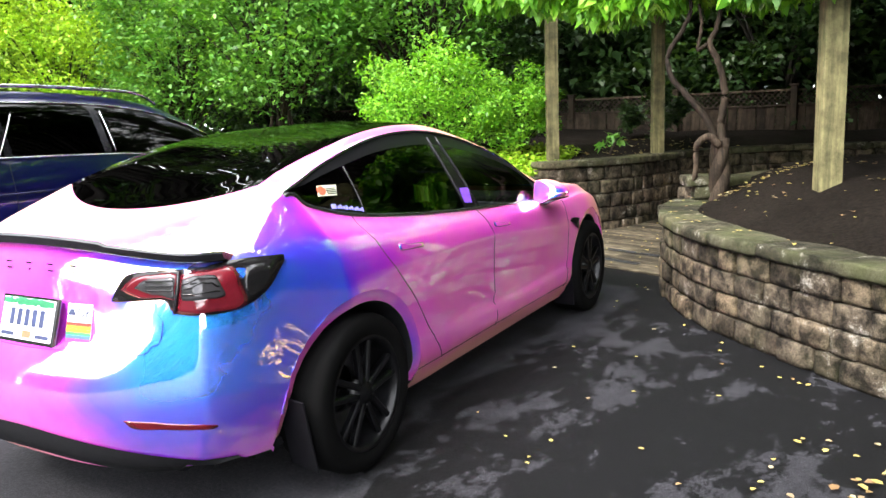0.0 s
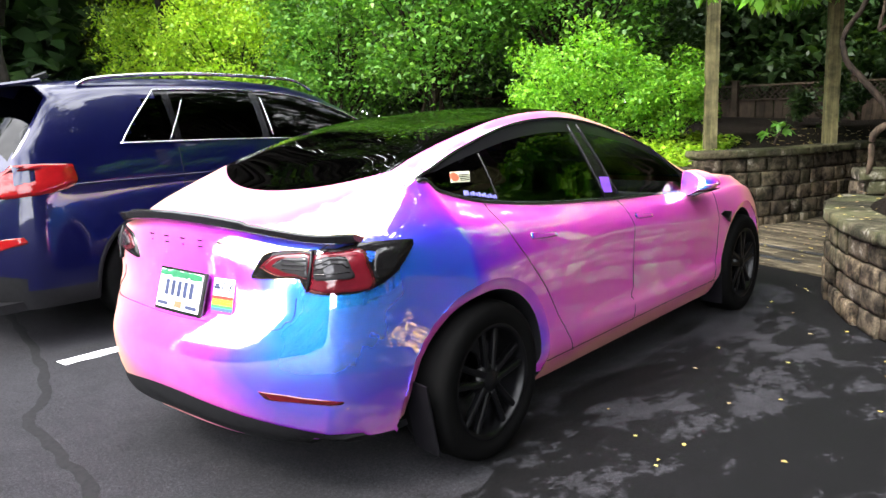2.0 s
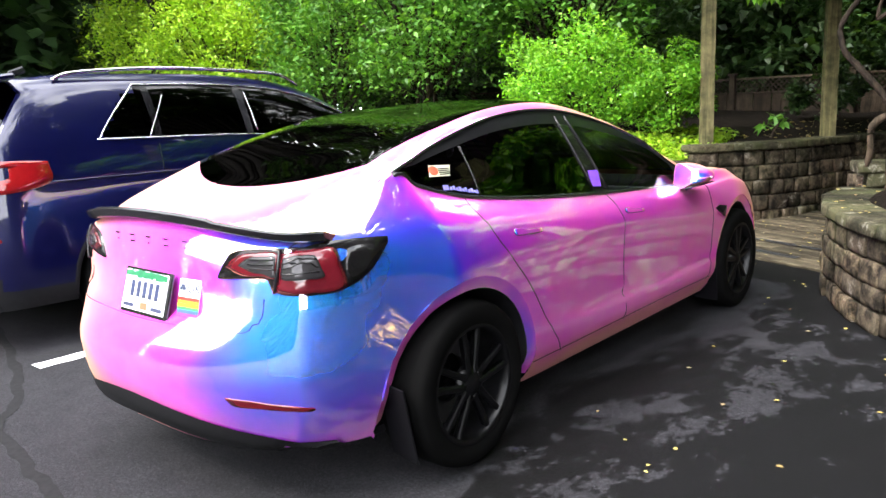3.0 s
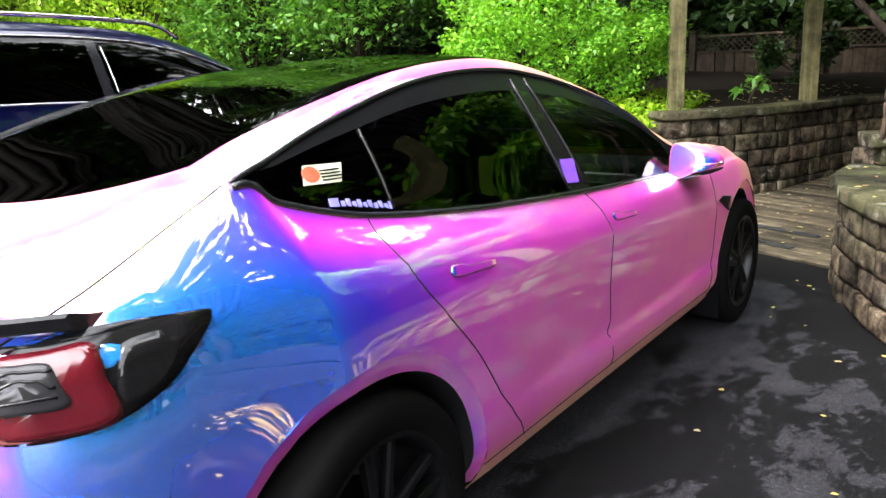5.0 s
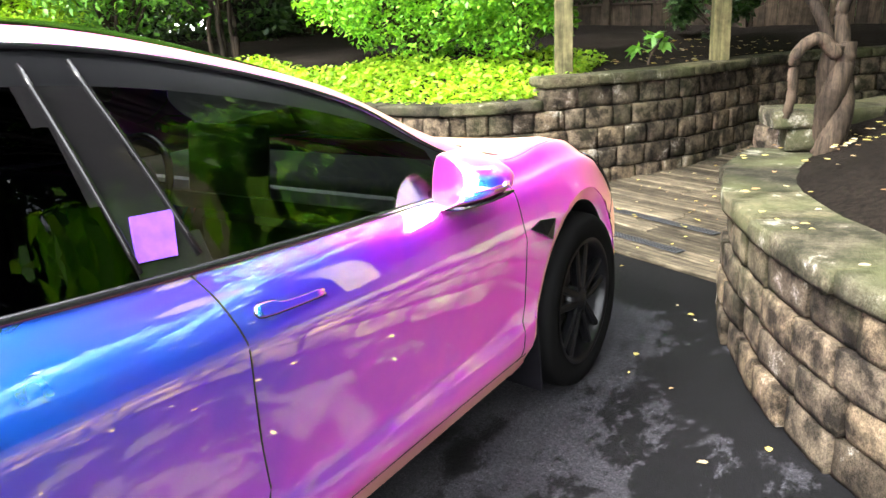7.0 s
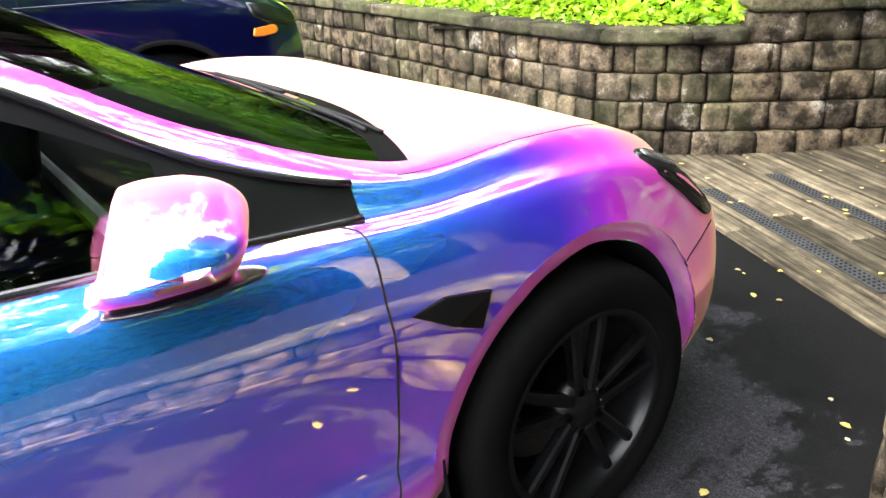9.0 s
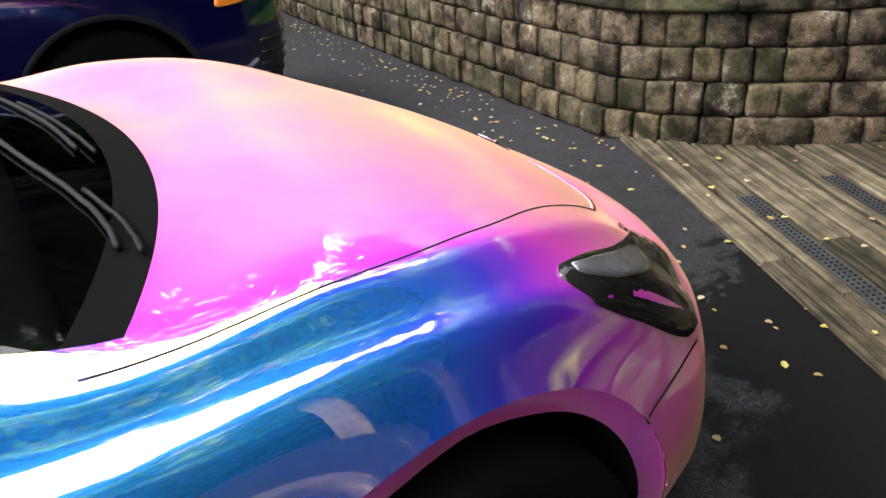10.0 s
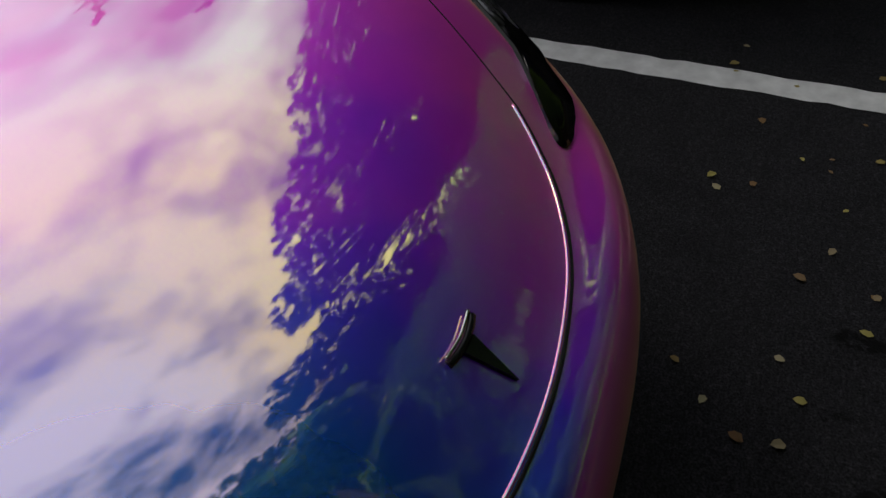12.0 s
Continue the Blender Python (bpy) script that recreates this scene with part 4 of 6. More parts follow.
    for k, col in enumerate(((.55, .02, .02), (.75, .22, .02), (.75, .55, .02), (.04, .30, .08), (.04, .10, .50), (.20, .04, .30))):
        mt = plain("stripe_ink", col, .5, vary=.05)
        part("stripe", boxes(((.116, .0012, .0112), pose(0, -.0018, -.0055 - k * .0114))), mt, st)
    fc = bpy.data.curves.new("letters", "FONT")
    fc.body, fc.size, fc.extrude = "OK", .048, .0008
    fo = bpy.data.objects.new("letters_tmp", fc)
    scene.collection.objects.link(fo)
    bpy.context.view_layer.update()
    me = bpy.data.meshes.new_from_object(fo.evaluated_get(bpy.context.evaluated_depsgraph_get()))
    bpy.data.objects.remove(fo)
    me.materials.clear()
    me.materials.append(M_INK)
    lt = part("letters", me, M_INK, st)
    lt.matrix_basis = pose(-.012, -.002, .018, 90)
    part("mark", boxes(((.034, .0012, .012), pose(-.036, -.0018, .030)), ((.022, .0012, .010), pose(-.036, -.0018, .041)), bevel=.001), M_INK, st)
    for k in range(5):
        q = sh.onto((-.27 + k * .1215, -3, .956), (0, 1, 0), .003)
        bm = boxes(((.030, .004, .006), pose(0, 0, .012)), ((.030 if k % 2 else .008, .004, .006), pose(0, 0, -.012)))
        ob = part("letter_bar", bm, M_BLACK, car, "small dark bar")
        ob.location = q
    # front emblem, a plain wedge under a curved bar
    emb = empty("hood_emblem")
    emb.parent = car
    q = [sh.near((x, y, z), .006) for x, y, z in ((0, 2.186, .70), (.014, 2.132, .745), (-.014, 2.132, .745))]
    lo = [sh.near((x, y, z), -.004) for x, y, z in ((0, 2.186, .70), (.014, 2.132, .745), (-.014, 2.132, .745))]
    part("wedge", mesh_from("wedge", q + lo, [(0, 1, 2), (0, 3, 4, 1), (1, 4, 5, 2), (2, 5, 3, 0)], M_BLACK), M_BLACK, emb)
    sh.groove("curved_bar", [(-.036, 2.118, .755), (-.02, 2.122, .757), (0, 2.124, .757), (.02, 2.122, .757), (.036, 2.118, .755)], M_CHROME, emb, .0022, 6, .0065, label="bright edge")
    sh.groove("curved_bar", [(-.037, 2.124, .752), (-.02, 2.129, .752), (0, 2.131, .752), (.02, 2.129, .752), (.037, 2.124, .752)], M_BLACK, emb, .006, 6, .002)
    # glass stickers
    def on_side(y, z, lift):
        return side_ray(sh, y, z, lift)

    def side_plate(name, corners, material, parent, lift=.003, label=""):
        vs = [on_side(y, z, lift) for y, z in corners] + [on_side(y, z, lift - .003) for y, z in corners]
        n = len(corners)
        fs = [tuple(range(n))] + [(k, k + n, (k + 1) % n + n, (k + 1) % n) for k in range(n)]
        return part(name, mesh_from(name, vs, fs, material), material, parent, label)

    lab = side_plate("window_label", [(-1.428, 1.137), (-1.312, 1.131), (-1.288, 1.172), (-1.408, 1.178)], M_LABEL, car, .003, "cream label with a red disc")
    c = (-1.396, 1.157)
    side_plate("disc", [(c[0] + .026 * math.cos(a), c[1] + .018 * math.sin(a)) for a in np.linspace(0, 2 * math.pi, 14)[:-1]], M_ORANGE, lab, .0042)
    for k in range(4):
        side_plate("print_line", [(-1.368, 1.163 - k * .007), (-1.305 , 1.161 - k * .007), (-1.305, 1.158 - k * .007), (-1.368, 1.160 - k * .007)], M_SMOKE, lab, .0042)
    txt = side_plate("window_lettering", [(-1.372, 1.100), (-1.345, 1.097), (-1.345, 1.078), (-1.372, 1.081)], M_LILAC, car, .003, "lilac lettering bars")
    for k in range(10):
        y = -1.338 + k * .0166
        z = 1.096 - (y + 1.34) * .20
        side_plate("bar", [(y, z - .018 + (.004 if k % 3 else 0)), (y + .011, z - .020), (y + .011, z - (.002 if k % 2 else .007)), (y, z - (0 if k % 2 else .006))], M_LILAC, txt, .003)
    side_plate("pillar_tag", [(-.337, .992), (-.253, .984), (-.221, 1.060), (-.312, 1.066)], M_VIOLET, car, .004, "violet square sticker")
    for y0, y1 in ((-1.178, -1.178),):
        for m in (1, -1):
            pts = [on_side(y0, z, .002) for z in np.linspace(1.045, 1.24, 8)]
            v, f = tube([(p.x * m, p.y, p.z) for p in pts], .005, 6)
            part("window_divider", mesh_from("window_divider", v, f, M_SMOKE, True), M_SMOKE, car)
    for (ya, za), (yb, zb) in (((-.366, 1.335), (-.338, .975)), ((-.272, 1.335), (-.205, .975))):
        for m in (1, -1):
            pts = [on_side(ya + (yb - ya) * t, za + (zb - za) * t, .002) for t in np.linspace(0, 1, 9)]
            v, f = tube([(p.x * m, p.y, p.z) for p in pts], .006, 6)
            part("window_divider", mesh_from("window_divider", v, f, M_SMOKE, True), M_SMOKE, car)
    # wipers
    for k, pts in enumerate(([(.52, 1.165, .98), (.42, 1.17, 1.0), (.30, 1.155, 1.04), (.15, 1.115, 1.08), (0, 1.09, 1.105)], [(.10, 1.21, 1.045), (-.1, 1.19, 1.065), (-.3, 1.135, 1.05), (-.5, 1.06, 1.0)])):
        w = empty("wiper")
        w.parent = car
        sh.groove("blade", pts, M_MATTE, w, .005, 8, .006, label="black rubber blade")
        sh.groove("wiper_arm", [(p[0] + .02, p[1] + .022, p[2] - .008) for p in pts[:3]], M_MATTE, w, .0045, 8, .008)
    # cabin
    part("dashboard", boxes(((1.30, .42, .16), pose(0, .86, .84)), bevel=.05, seg=3), M_SEAT, car, smooth=True)
    part("dash_trim", boxes(((1.28, .02, .05), pose(0, .64, .86)), bevel=.008), M_WHITE_TRIM, car, "pale dash trim")
    v, f = [], []
    ring = [(.18 * math.cos(a), 0, .17 * math.sin(a)) for a in np.linspace(0, 2 * math.pi, 33)]
    v, f = tube(ring, .014, 8, closed_ends=False)
    sw = part("steering_wheel", mesh_from("steering_wheel", v, f, M_BLACK, True), M_BLACK, car)
    sw.matrix_basis = pose(-.37, .50, .88, -22)
    part("spoke_bar", boxes(((.33, .02, .04), pose(0, .01, 0)), ((.04, .02, .17), pose(0, .01, -.08)), bevel=.008), M_BLACK, sw)
    part("screen", boxes(((.37, .02, .23), pose(0, .60, .97, -8)), bevel=.006), M_BLACK, car, "dark centre screen")
    for x in (-.37, .37):
        seat = empty("front_seat", (x, -.10, .55))
        seat.parent = car
        part("cushion", boxes(((.50, .52, .16), pose(0, .12, -.06, 6)), bevel=.05, seg=3), M_SEAT, seat, smooth=True)
        part("backrest", boxes(((.48, .14, .60), pose(0, -.22, .27, -16)), bevel=.05, seg=3), M_SEAT, seat, smooth=True)
        part("headrest", boxes(((.27, .10, .20), pose(0, -.33, .62, -12)), bevel=.045, seg=3), M_SEAT, seat, smooth=True)
    rs = empty("rear_seat", (0, -.95, .55))
    rs.parent = car
    part("bench", boxes(((1.25, .50, .16), pose(0, .06, -.05, 6)), bevel=.05, seg=3), M_SEAT, rs, smooth=True)
    part("backrest", boxes(((1.25, .14, .55), pose(0, -.30, .25, -24)), bevel=.05, seg=3), M_SEAT, rs, smooth=True)
    part("parcel_shelf", boxes(((1.15, .60, .03), pose(0, -.70, .45))), M_SEAT, rs)


sedan_details(SEDAN, SEDAN_SHELL)

# ---------------------------------------------------------------- the SUV beside it, and one more behind
def suv(paint, label, at):
    car = tagged(empty("suv_car", at), label, "car")
    ys = (-1.93, -1.83, -1.66, -1.40, -1.12, -0.80, -0.45, -0.10, 0.30, 0.65, 1.00, 1.30, 1.60, 1.90, 2.26, 2.50)

    def line(xs, zs, shift=None):
        return [(y + (shift[i] if shift else 0), x, z) for i, (y, x, z) in enumerate(zip(ys, xs, zs))]

    flat = lambda v: (v,) * 16
    lines = (line((.80, .84, .86, .87, .87, .87, .87, .87, .87, .87, .87, .87, .87, .86, .82, .74), flat(.27)),
             line((.84, .90, .93, .94, .94, .94, .94, .94, .94, .94, .94, .94, .94, .93, .88, .78), flat(.40)),
             line((.86, .92, .95, .955, .95, .945, .945, .945, .945, .945, .95, .955, .955, .95, .925, .83), flat(.60)),
             line((.84, .90, .935, .955, .96, .96, .96, .96, .96, .96, .96, .955, .95, .93, .88, .77), (1.06, 1.06, 1.06, 1.06, 1.06, 1.055, 1.05, 1.045, 1.04, 1.03, 1.02, 1.0, .98, .95, .90, .82)),
             line((.82, .86, .885, .90, .91, .915, .918, .918, .915, .91, .905, .90, .895, .875, .83, .74), (1.22, 1.27, 1.29, 1.295, 1.29, 1.285, 1.28, 1.27, 1.255, 1.24, 1.22, 1.17, 1.12, 1.05, .96, .85)),
             line((.72, .73, .74, .745, .75, .75, .75, .75, .755, .775, .82, .86, .86, .85, .80, .71), (1.60, 1.61, 1.62, 1.635, 1.645, 1.65, 1.65, 1.64, 1.605, 1.525, 1.385, 1.22, 1.14, 1.07, .98, .87), (.28, .24, .16, .05) + (0,) * 12),
             line((.62, .64, .655, .66, .66, .66, .66, .66, .67, .70, .75, .80, .77, .75, .70, .60), (1.67, 1.69, 1.70, 1.715, 1.725, 1.73, 1.73, 1.715, 1.675, 1.59, 1.43, 1.25, 1.16, 1.09, 1.0, .89), (.26, .22, .15, .05) + (0,) * 10 + (.02, .05)),
             line(flat(0), (1.69, 1.705, 1.72, 1.735, 1.745, 1.75, 1.745, 1.735, 1.70, 1.62, 1.48, 1.29, 1.19, 1.13, 1.05, .93), (.20, .18, .14, .05, 0, 0, 0, 0, .05, .10, .15, .20, .15, .12, .12, .14)))
    rear = ((-1.73, 1.69), (-1.88, 1.50), (-2.06, 1.28), (-2.17, 1.15), (-2.19, .95), (-2.21, .78), (-2.29, .64), (-2.28, .48), (-2.19, .34))
    nose = ((2.62, .95), (2.68, .82), (2.71, .65), (2.70, .50), (2.65, .36), (2.56, .27))
    sh = Shell(lines, 6, rear, nose, (-1.08, 1.64), 0.43, 0.385)
    W0, W1 = 3.55, 10.6
    slant = lambda r: W0 + 1.15 * (r - 4) ** 1.15
    glass = lambda k, s, r: k == "side" and 4 <= r < 5 and slant(r) < s < W1
    back = lambda k, s, r, c: k == "rear" and 1.25 < c[2] < 1.64 and abs(c[0]) < .80 - .22 * (c[2] - 1.27)
    top = lambda k, s, r: k == "side" and r >= 6 and 8.0 < s < 10.8
    sh.panel("body", lambda k, sd, s, r, c: not (glass(k, s, r) or back(k, s, r, c) or top(k, s, r)) and not (k == "side" and r < 1.0) and not (c[2] < .50 and k != "side"), paint, car)
    sh.panel("cladding", lambda k, sd, s, r, c: (k == "side" and r < 1.0) or (c[2] < .50 and k != "side"), M_MATTE, car, "black plastic cladding")
    sh.panel("rear_window", lambda k, sd, s, r, c: back(k, s, r, c), M_GLASS_ROOF, car)
    sh.panel("windshield", lambda k, sd, s, r, c: top(k, s, r), M_GLASS, car)
    for side in (1, -1):
        for lo, hi in ((-9, -0.87), (-0.84, -0.12), (-0.06, 9)):
            sh.panel("side_window", lambda k, sd, s, r, c, lo=lo, hi=hi, side=side: sd == side and glass(k, s, r) and lo <= c[1] < hi, M_GLASS_ROOF, car)
        for y in (-0.855, -0.09):
            sh.panel("pillar_trim", lambda k, sd, s, r, c, y=y, side=side: sd == side and glass(k, s, r) and abs(c[1] - y) < .035, M_BLACK, car)
        for y0, lean in ((-0.90, .20), (0.0, -.01)):
            pts = [sh.onto((2, y0 + lean * t, 1.29 + t * .30), (-1, 0, 0), 0.002) for t in np.linspace(0, 1, 8)]
            v, f = tube([(p.x * side, p.y, p.z) for p in pts], .0035, 6)
            part("pillar_strip", mesh_from("pillar_strip", v, f, M_CHROME, True), M_CHROME, car, "bright metal strip")
        line_pts = [Vector(sh.rows[i, sh.mark[4]]) for i in range(int(W0 * 6), int(W1 * 6) + 1)]
        line_pts2 = [Vector(sh.rows[i, sh.mark[5]]) for i in range(int(W0 * 6), int(W1 * 6) + 1)]
        top_i = int(slant(5) * 6) - int(W0 * 6)
        rise = []
        for j in range(RING[4]):
            f = slant(4 + j / RING[4]) * 6
            rise.append(Vector(sh.rows[int(f), sh.mark[4] + j]).lerp(Vector(sh.rows[int(f) + 1, sh.mark[4] + j]), f - int(f)))
        loop = line_pts + line_pts2[top_i:][::-1] + rise[::-1]
        v, f = tube([((p.x + .004) * side, p.y, p.z) for p in loop], .006, 6)
        part("window_trim", mesh_from("window_trim", v, f, M_CHROME, True), M_CHROME, car, "bright metal trim")
        rail = spline([(.70, -1.42, 1.70), (.70, -1.25, 1.75), (.70, -.6, 1.785), (.69, .2, 1.765), (.69, .45, 1.735), (.69, .6, 1.66)], 8)
        v, f = tube([(p[0] * side, p[1], p[2] - .018) for p in rail], .014, 8)
        part("roof_rail", mesh_from("roof_rail", v, f, M_CHROME, True), M_CHROME, car, "silver roof rail")
        m = side == -1
        sh.patch("tail_light", [(.93, -1.60, 1.18), (.93, -1.62, 1.04), (.85, -1.96, .99), (.60, -2.22, 1.02), (.38, -2.25, 1.06), (.40, -2.24, 1.12), (.62, -2.2, 1.15), (.85, -1.9, 1.19)], M_RED, car, .012, .03, mirror=m, label="red lens")
        sh.patch("reflector", [(.90, -1.95, .745), (.90, -1.95, .70), (.80, -2.2, .69), (.5, -2.30, .69), (.5, -2.30, .735), (.80, -2.2, .74)], M_RED, car, .008, mirror=m, label="red lens")
        sh.groove("exhaust_trim", [(.42, -2.36, .47), (.55, -2.34, .48), (.68, -2.3, .48)], M_CHROME, car, .025, mirror=m, label="chrome tip")
        sh.patch("side_marker", [(.92, 2.17, .84), (.90, 2.32, .85), (.90, 2.32, .805), (.92, 2.17, .795)], M_AMBER, car, .006, mirror=m, label="amber lens")
        sh.patch("headlight", [(.86, 2.16, .97), (.76, 2.44, .93), (.62, 2.56, .89), (.64, 2.56, .83), (.82, 2.42, .83), (.90, 2.20, .89)], M_SMOKE, car, .008, mirror=m)
        sh.groove("crease_line", [(.96, y, 1.05) for y in (-1.8, -1, 0, 1, 1.8)], paint, car, .006, mirror=m)
        for y in (-.84, .10, 1.02):
            sh.groove("panel_gap", [(.95, y, z) for z in (.45, .7, 1.0, 1.15, 1.25)], M_MATTE, car, .003, mirror=m)
        for k in range(4):
            z = .42 + .06 * k
            sh.groove("grille_bar", [(.88, 2.36, z), (.83, 2.48, z), (.74, 2.56, z)], M_BLACK, car, .010, mirror=m, label="black slat")
        bm = boxes(((.10, .16, .13), pose(1.03 * side, .98, 1.22)), bevel=.03, seg=2)
        part("side_mirror", bm, paint, car, smooth=True)
        for y, in ((-1.08,), (1.64,)):
            wheel(car, .82 * side, y, .385, .385, .25, .255, M_ALLOY, 5, side, False)
            verts, faces = [], []
            for k in range(31):
                th = radians(-10 + 200 * k / 30)
                for r, dx in ((.455, .0), (.43, .012), (.425, -.03), (.425, -.3)):
                    q = sh.onto((2, y + .46 * math.cos(th), max(.3, .385 + .46 * math.sin(th))), (-1, 0, 0))
                    verts.append(((q.x + dx) * side, y + r * math.cos(th), .385 + r * math.sin(th)))
            for k in range(30):
                for j in range(3):
                    faces.append((k * 4 + j, k * 4 + j + 1, k * 4 + j + 5, k * 4 + j + 4))
            part("arch_trim", mesh_from("arch_trim", verts, faces, M_MATTE, True), M_MATTE, car, "black plastic")
    bm = boxes(((1.5, .30, .03), pose(0, -1.80, 1.69, 8)), bevel=.012)
    part("rear_spoiler", bm, paint, car)
    bm = boxes(((.03, .12, .05), pose(0, -1.35, 1.775, 20)), bevel=.01)
    part("roof_antenna", bm, M_BLACK, car)
    bm = boxes(((.36, .012, .012), pose(.1, -2.075, 1.31, 0, 6)), bevel=.004)
    part("rear_wiper", bm, M_MATTE, car)
    bm = boxes(((.10, .004, .03), pose(.62, -2.155, .92, 0, 0, 14)))
    part("badge", bm, M_CHROME, car)
    part("underbody", boxes(((1.6, 4.2, .06), pose(0, 0, .30)), ((1.3, .9, .4), pose(0, -1.08, .52)), ((1.3, .9, .4), pose(0, 1.64, .52))), M_MATTE, car)
    return car


suv(M_BLUE, "dark navy-blue SUV parked beside the sedan", (-3.22, 0, 0))
suv(M_DARKCAR, "charcoal SUV parked beyond the blue one", (-6.3, 0.15, -0.03))

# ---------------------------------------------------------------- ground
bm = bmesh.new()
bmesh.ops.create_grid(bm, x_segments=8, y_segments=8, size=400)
tagged(part("ground", bm, M_ASPHALT), "dark asphalt car park with damp stains and painted tree shade", "ground", kind="structure")

LEFT_WALL = [(-16.0, 5.4), (-9.0, 4.45), (-6.4, 4.08), (-3.1, 3.87), (-1.55, 3.79), (-1.2, 3.84), (-0.92, 4.02), (-0.55, 4.38), (-0.2, 4.80), (0.12, 5.3),
             (0.35, 5.9), (0.62, 6.7), (1.2, 7.5), (2.3, 8.1), (5.0, 8.6), (9.0, 8.8)]
RIGHT_WALL = [(1.20, 3.16), (1.11, 2.85), (1.22, 2.17), (1.45, 1.66), (1.66, 1.32), (1.92, 1.02), (2.38, .57), (2.78, .22), (3.3, -.15), (4.2, -.6), (6.5, -1.4)]


def along(pts, step):
    """Places along a smooth line at even steps."""
    d = spline(pts, 24)
    ln = np.concatenate([[0], np.cumsum(np.linalg.norm(np.diff(d, axis=0), axis=1))])
    n = max(1, int(ln[-1] / step))
    at = np.linspace(0, ln[-1], n + 1)
    return np.stack([np.interp(at, ln, d[:, k]) for k in range(2)], 1)


class Track:
    """A smooth line on the plan, walked by its length."""

    def __init__(self, pts):
        self.d = spline(pts, 24)
        self.ln = np.concatenate([[0], np.cumsum(np.linalg.norm(np.diff(self.d, axis=0), axis=1))])
        self.length = self.ln[-1]

    def at(self, s):
        return np.array([np.interp(s, self.ln, self.d[:, k]) for k in range(2)])

    def turn(self, s):
        v = self.at(min(s + .05, self.length)) - self.at(max(s - .05, 0))
        return math.atan2(v[1], v[0])

    def find(self, x):
        return float(self.ln[np.argmin(np.hypot(self.d[:, 0] - x[0], self.d[:, 1] - x[1]))])

    def behind(self, p):
        """How far a place lies to the left of the line."""
        k = int(np.argmin(np.hypot(self.d[:, 0] - p[0], self.d[:, 1] - p[1])))
        a, b = self.d[max(k - 1, 0)], self.d[min(k + 1, len(self.d) - 1)]
        t = (b - a) / np.linalg.norm(b - a)
        q = np.array(p[:2]) - self.d[k]
        side = t[0] * q[1] - t[1] * q[0]
        return math.copysign(math.hypot(*q), side)


def block_meshes(name, size, bulge, material, n, seed):
    """Split-faced blocks: a rounded box whose front is broken rough. Front looks to -y, origin at the front's foot."""
    rnd = random.Random(seed)
    out = []
    for k in range(n):
        lx, ly, lz = size
        bm = bmesh.new()
        nx, nz = 6, 5
        grid = []
        off = Vector((rnd.random() * 50, rnd.random() * 50, 0))
        for j in range(nz + 1):
            row = []
            for i in range(nx + 1):
                u, v = i / nx * 2 - 1, j / nz * 2 - 1
                e = max(abs(u), abs(v))
                pull = 1.0 - (0.05 + .05 * k / n) * (abs(u) * abs(v)) ** 2
                y = bulge * (e ** 4) * 1.3 - bulge * .6 * noise.noise(Vector((u * 1.5, v * 1.2, 0)) + off) - bulge * .35 * noise.noise(Vector((u * 4, v * 4, 3)) + off)
                wob = 1 + .05 * noise.noise(Vector((u, v, 9)) + off)
                row.append(bm.verts.new((u * lx / 2 * pull * wob, y, lz / 2 + v * lz / 2 * pull * wob)))
            grid.append(row)
        for j in range(nz):
            for i in range(nx):
                bm.faces.new((grid[j][i], grid[j][i + 1], grid[j + 1][i + 1], grid[j + 1][i]))
        rim = [grid[0][i] for i in range(nx + 1)] + [grid[j][nx] for j in range(1, nz + 1)] + [grid[nz][i] for i in range(nx - 1, -1, -1)] + [grid[j][0] for j in range(nz - 1, 0, -1)]
        back = [bm.verts.new((v.co.x * .97, ly, v.co.z)) for v in rim]
        for i in range(len(rim)):
            i2 = (i + 1) % len(rim)
            bm.faces.new((rim[i2], rim[i], back[i], back[i2]))
        me = bpy.data.meshes.new(name)
        bm.to_mesh(me)
        bm.free()
        me.materials.append(material)
        me.polygons.foreach_set("use_smooth", [j < nx * nz for j in range(len(me.polygons))])
        out.append(me)
    return out


def core_wall(track, a, b, height, front, depth, name):
    verts, faces = [], []
    n = max(2, int((b - a) / .15))
    for i in range(n + 1):
        s = a + (b - a) * i / n
        q, th = track.at(s), track.turn(s)
        nrm = np.array((-math.sin(th), math.cos(th)))
        verts += [(*(q + nrm * front), 0), (*(q + nrm * front), height), (*(q + nrm * depth), height), (*(q + nrm * depth), 0)]
    for i in range(n):
        for k in range(3):
            p = i * 4 + k
            faces.append((p, p + 4, p + 5, p + 1))
    faces += [(0, 1, 2, 3), (n * 4 + 3, n * 4 + 2, n * 4 + 1, n * 4)]
    return part(name, mesh_from(name, verts, faces, M_JOINT), M_JOINT)


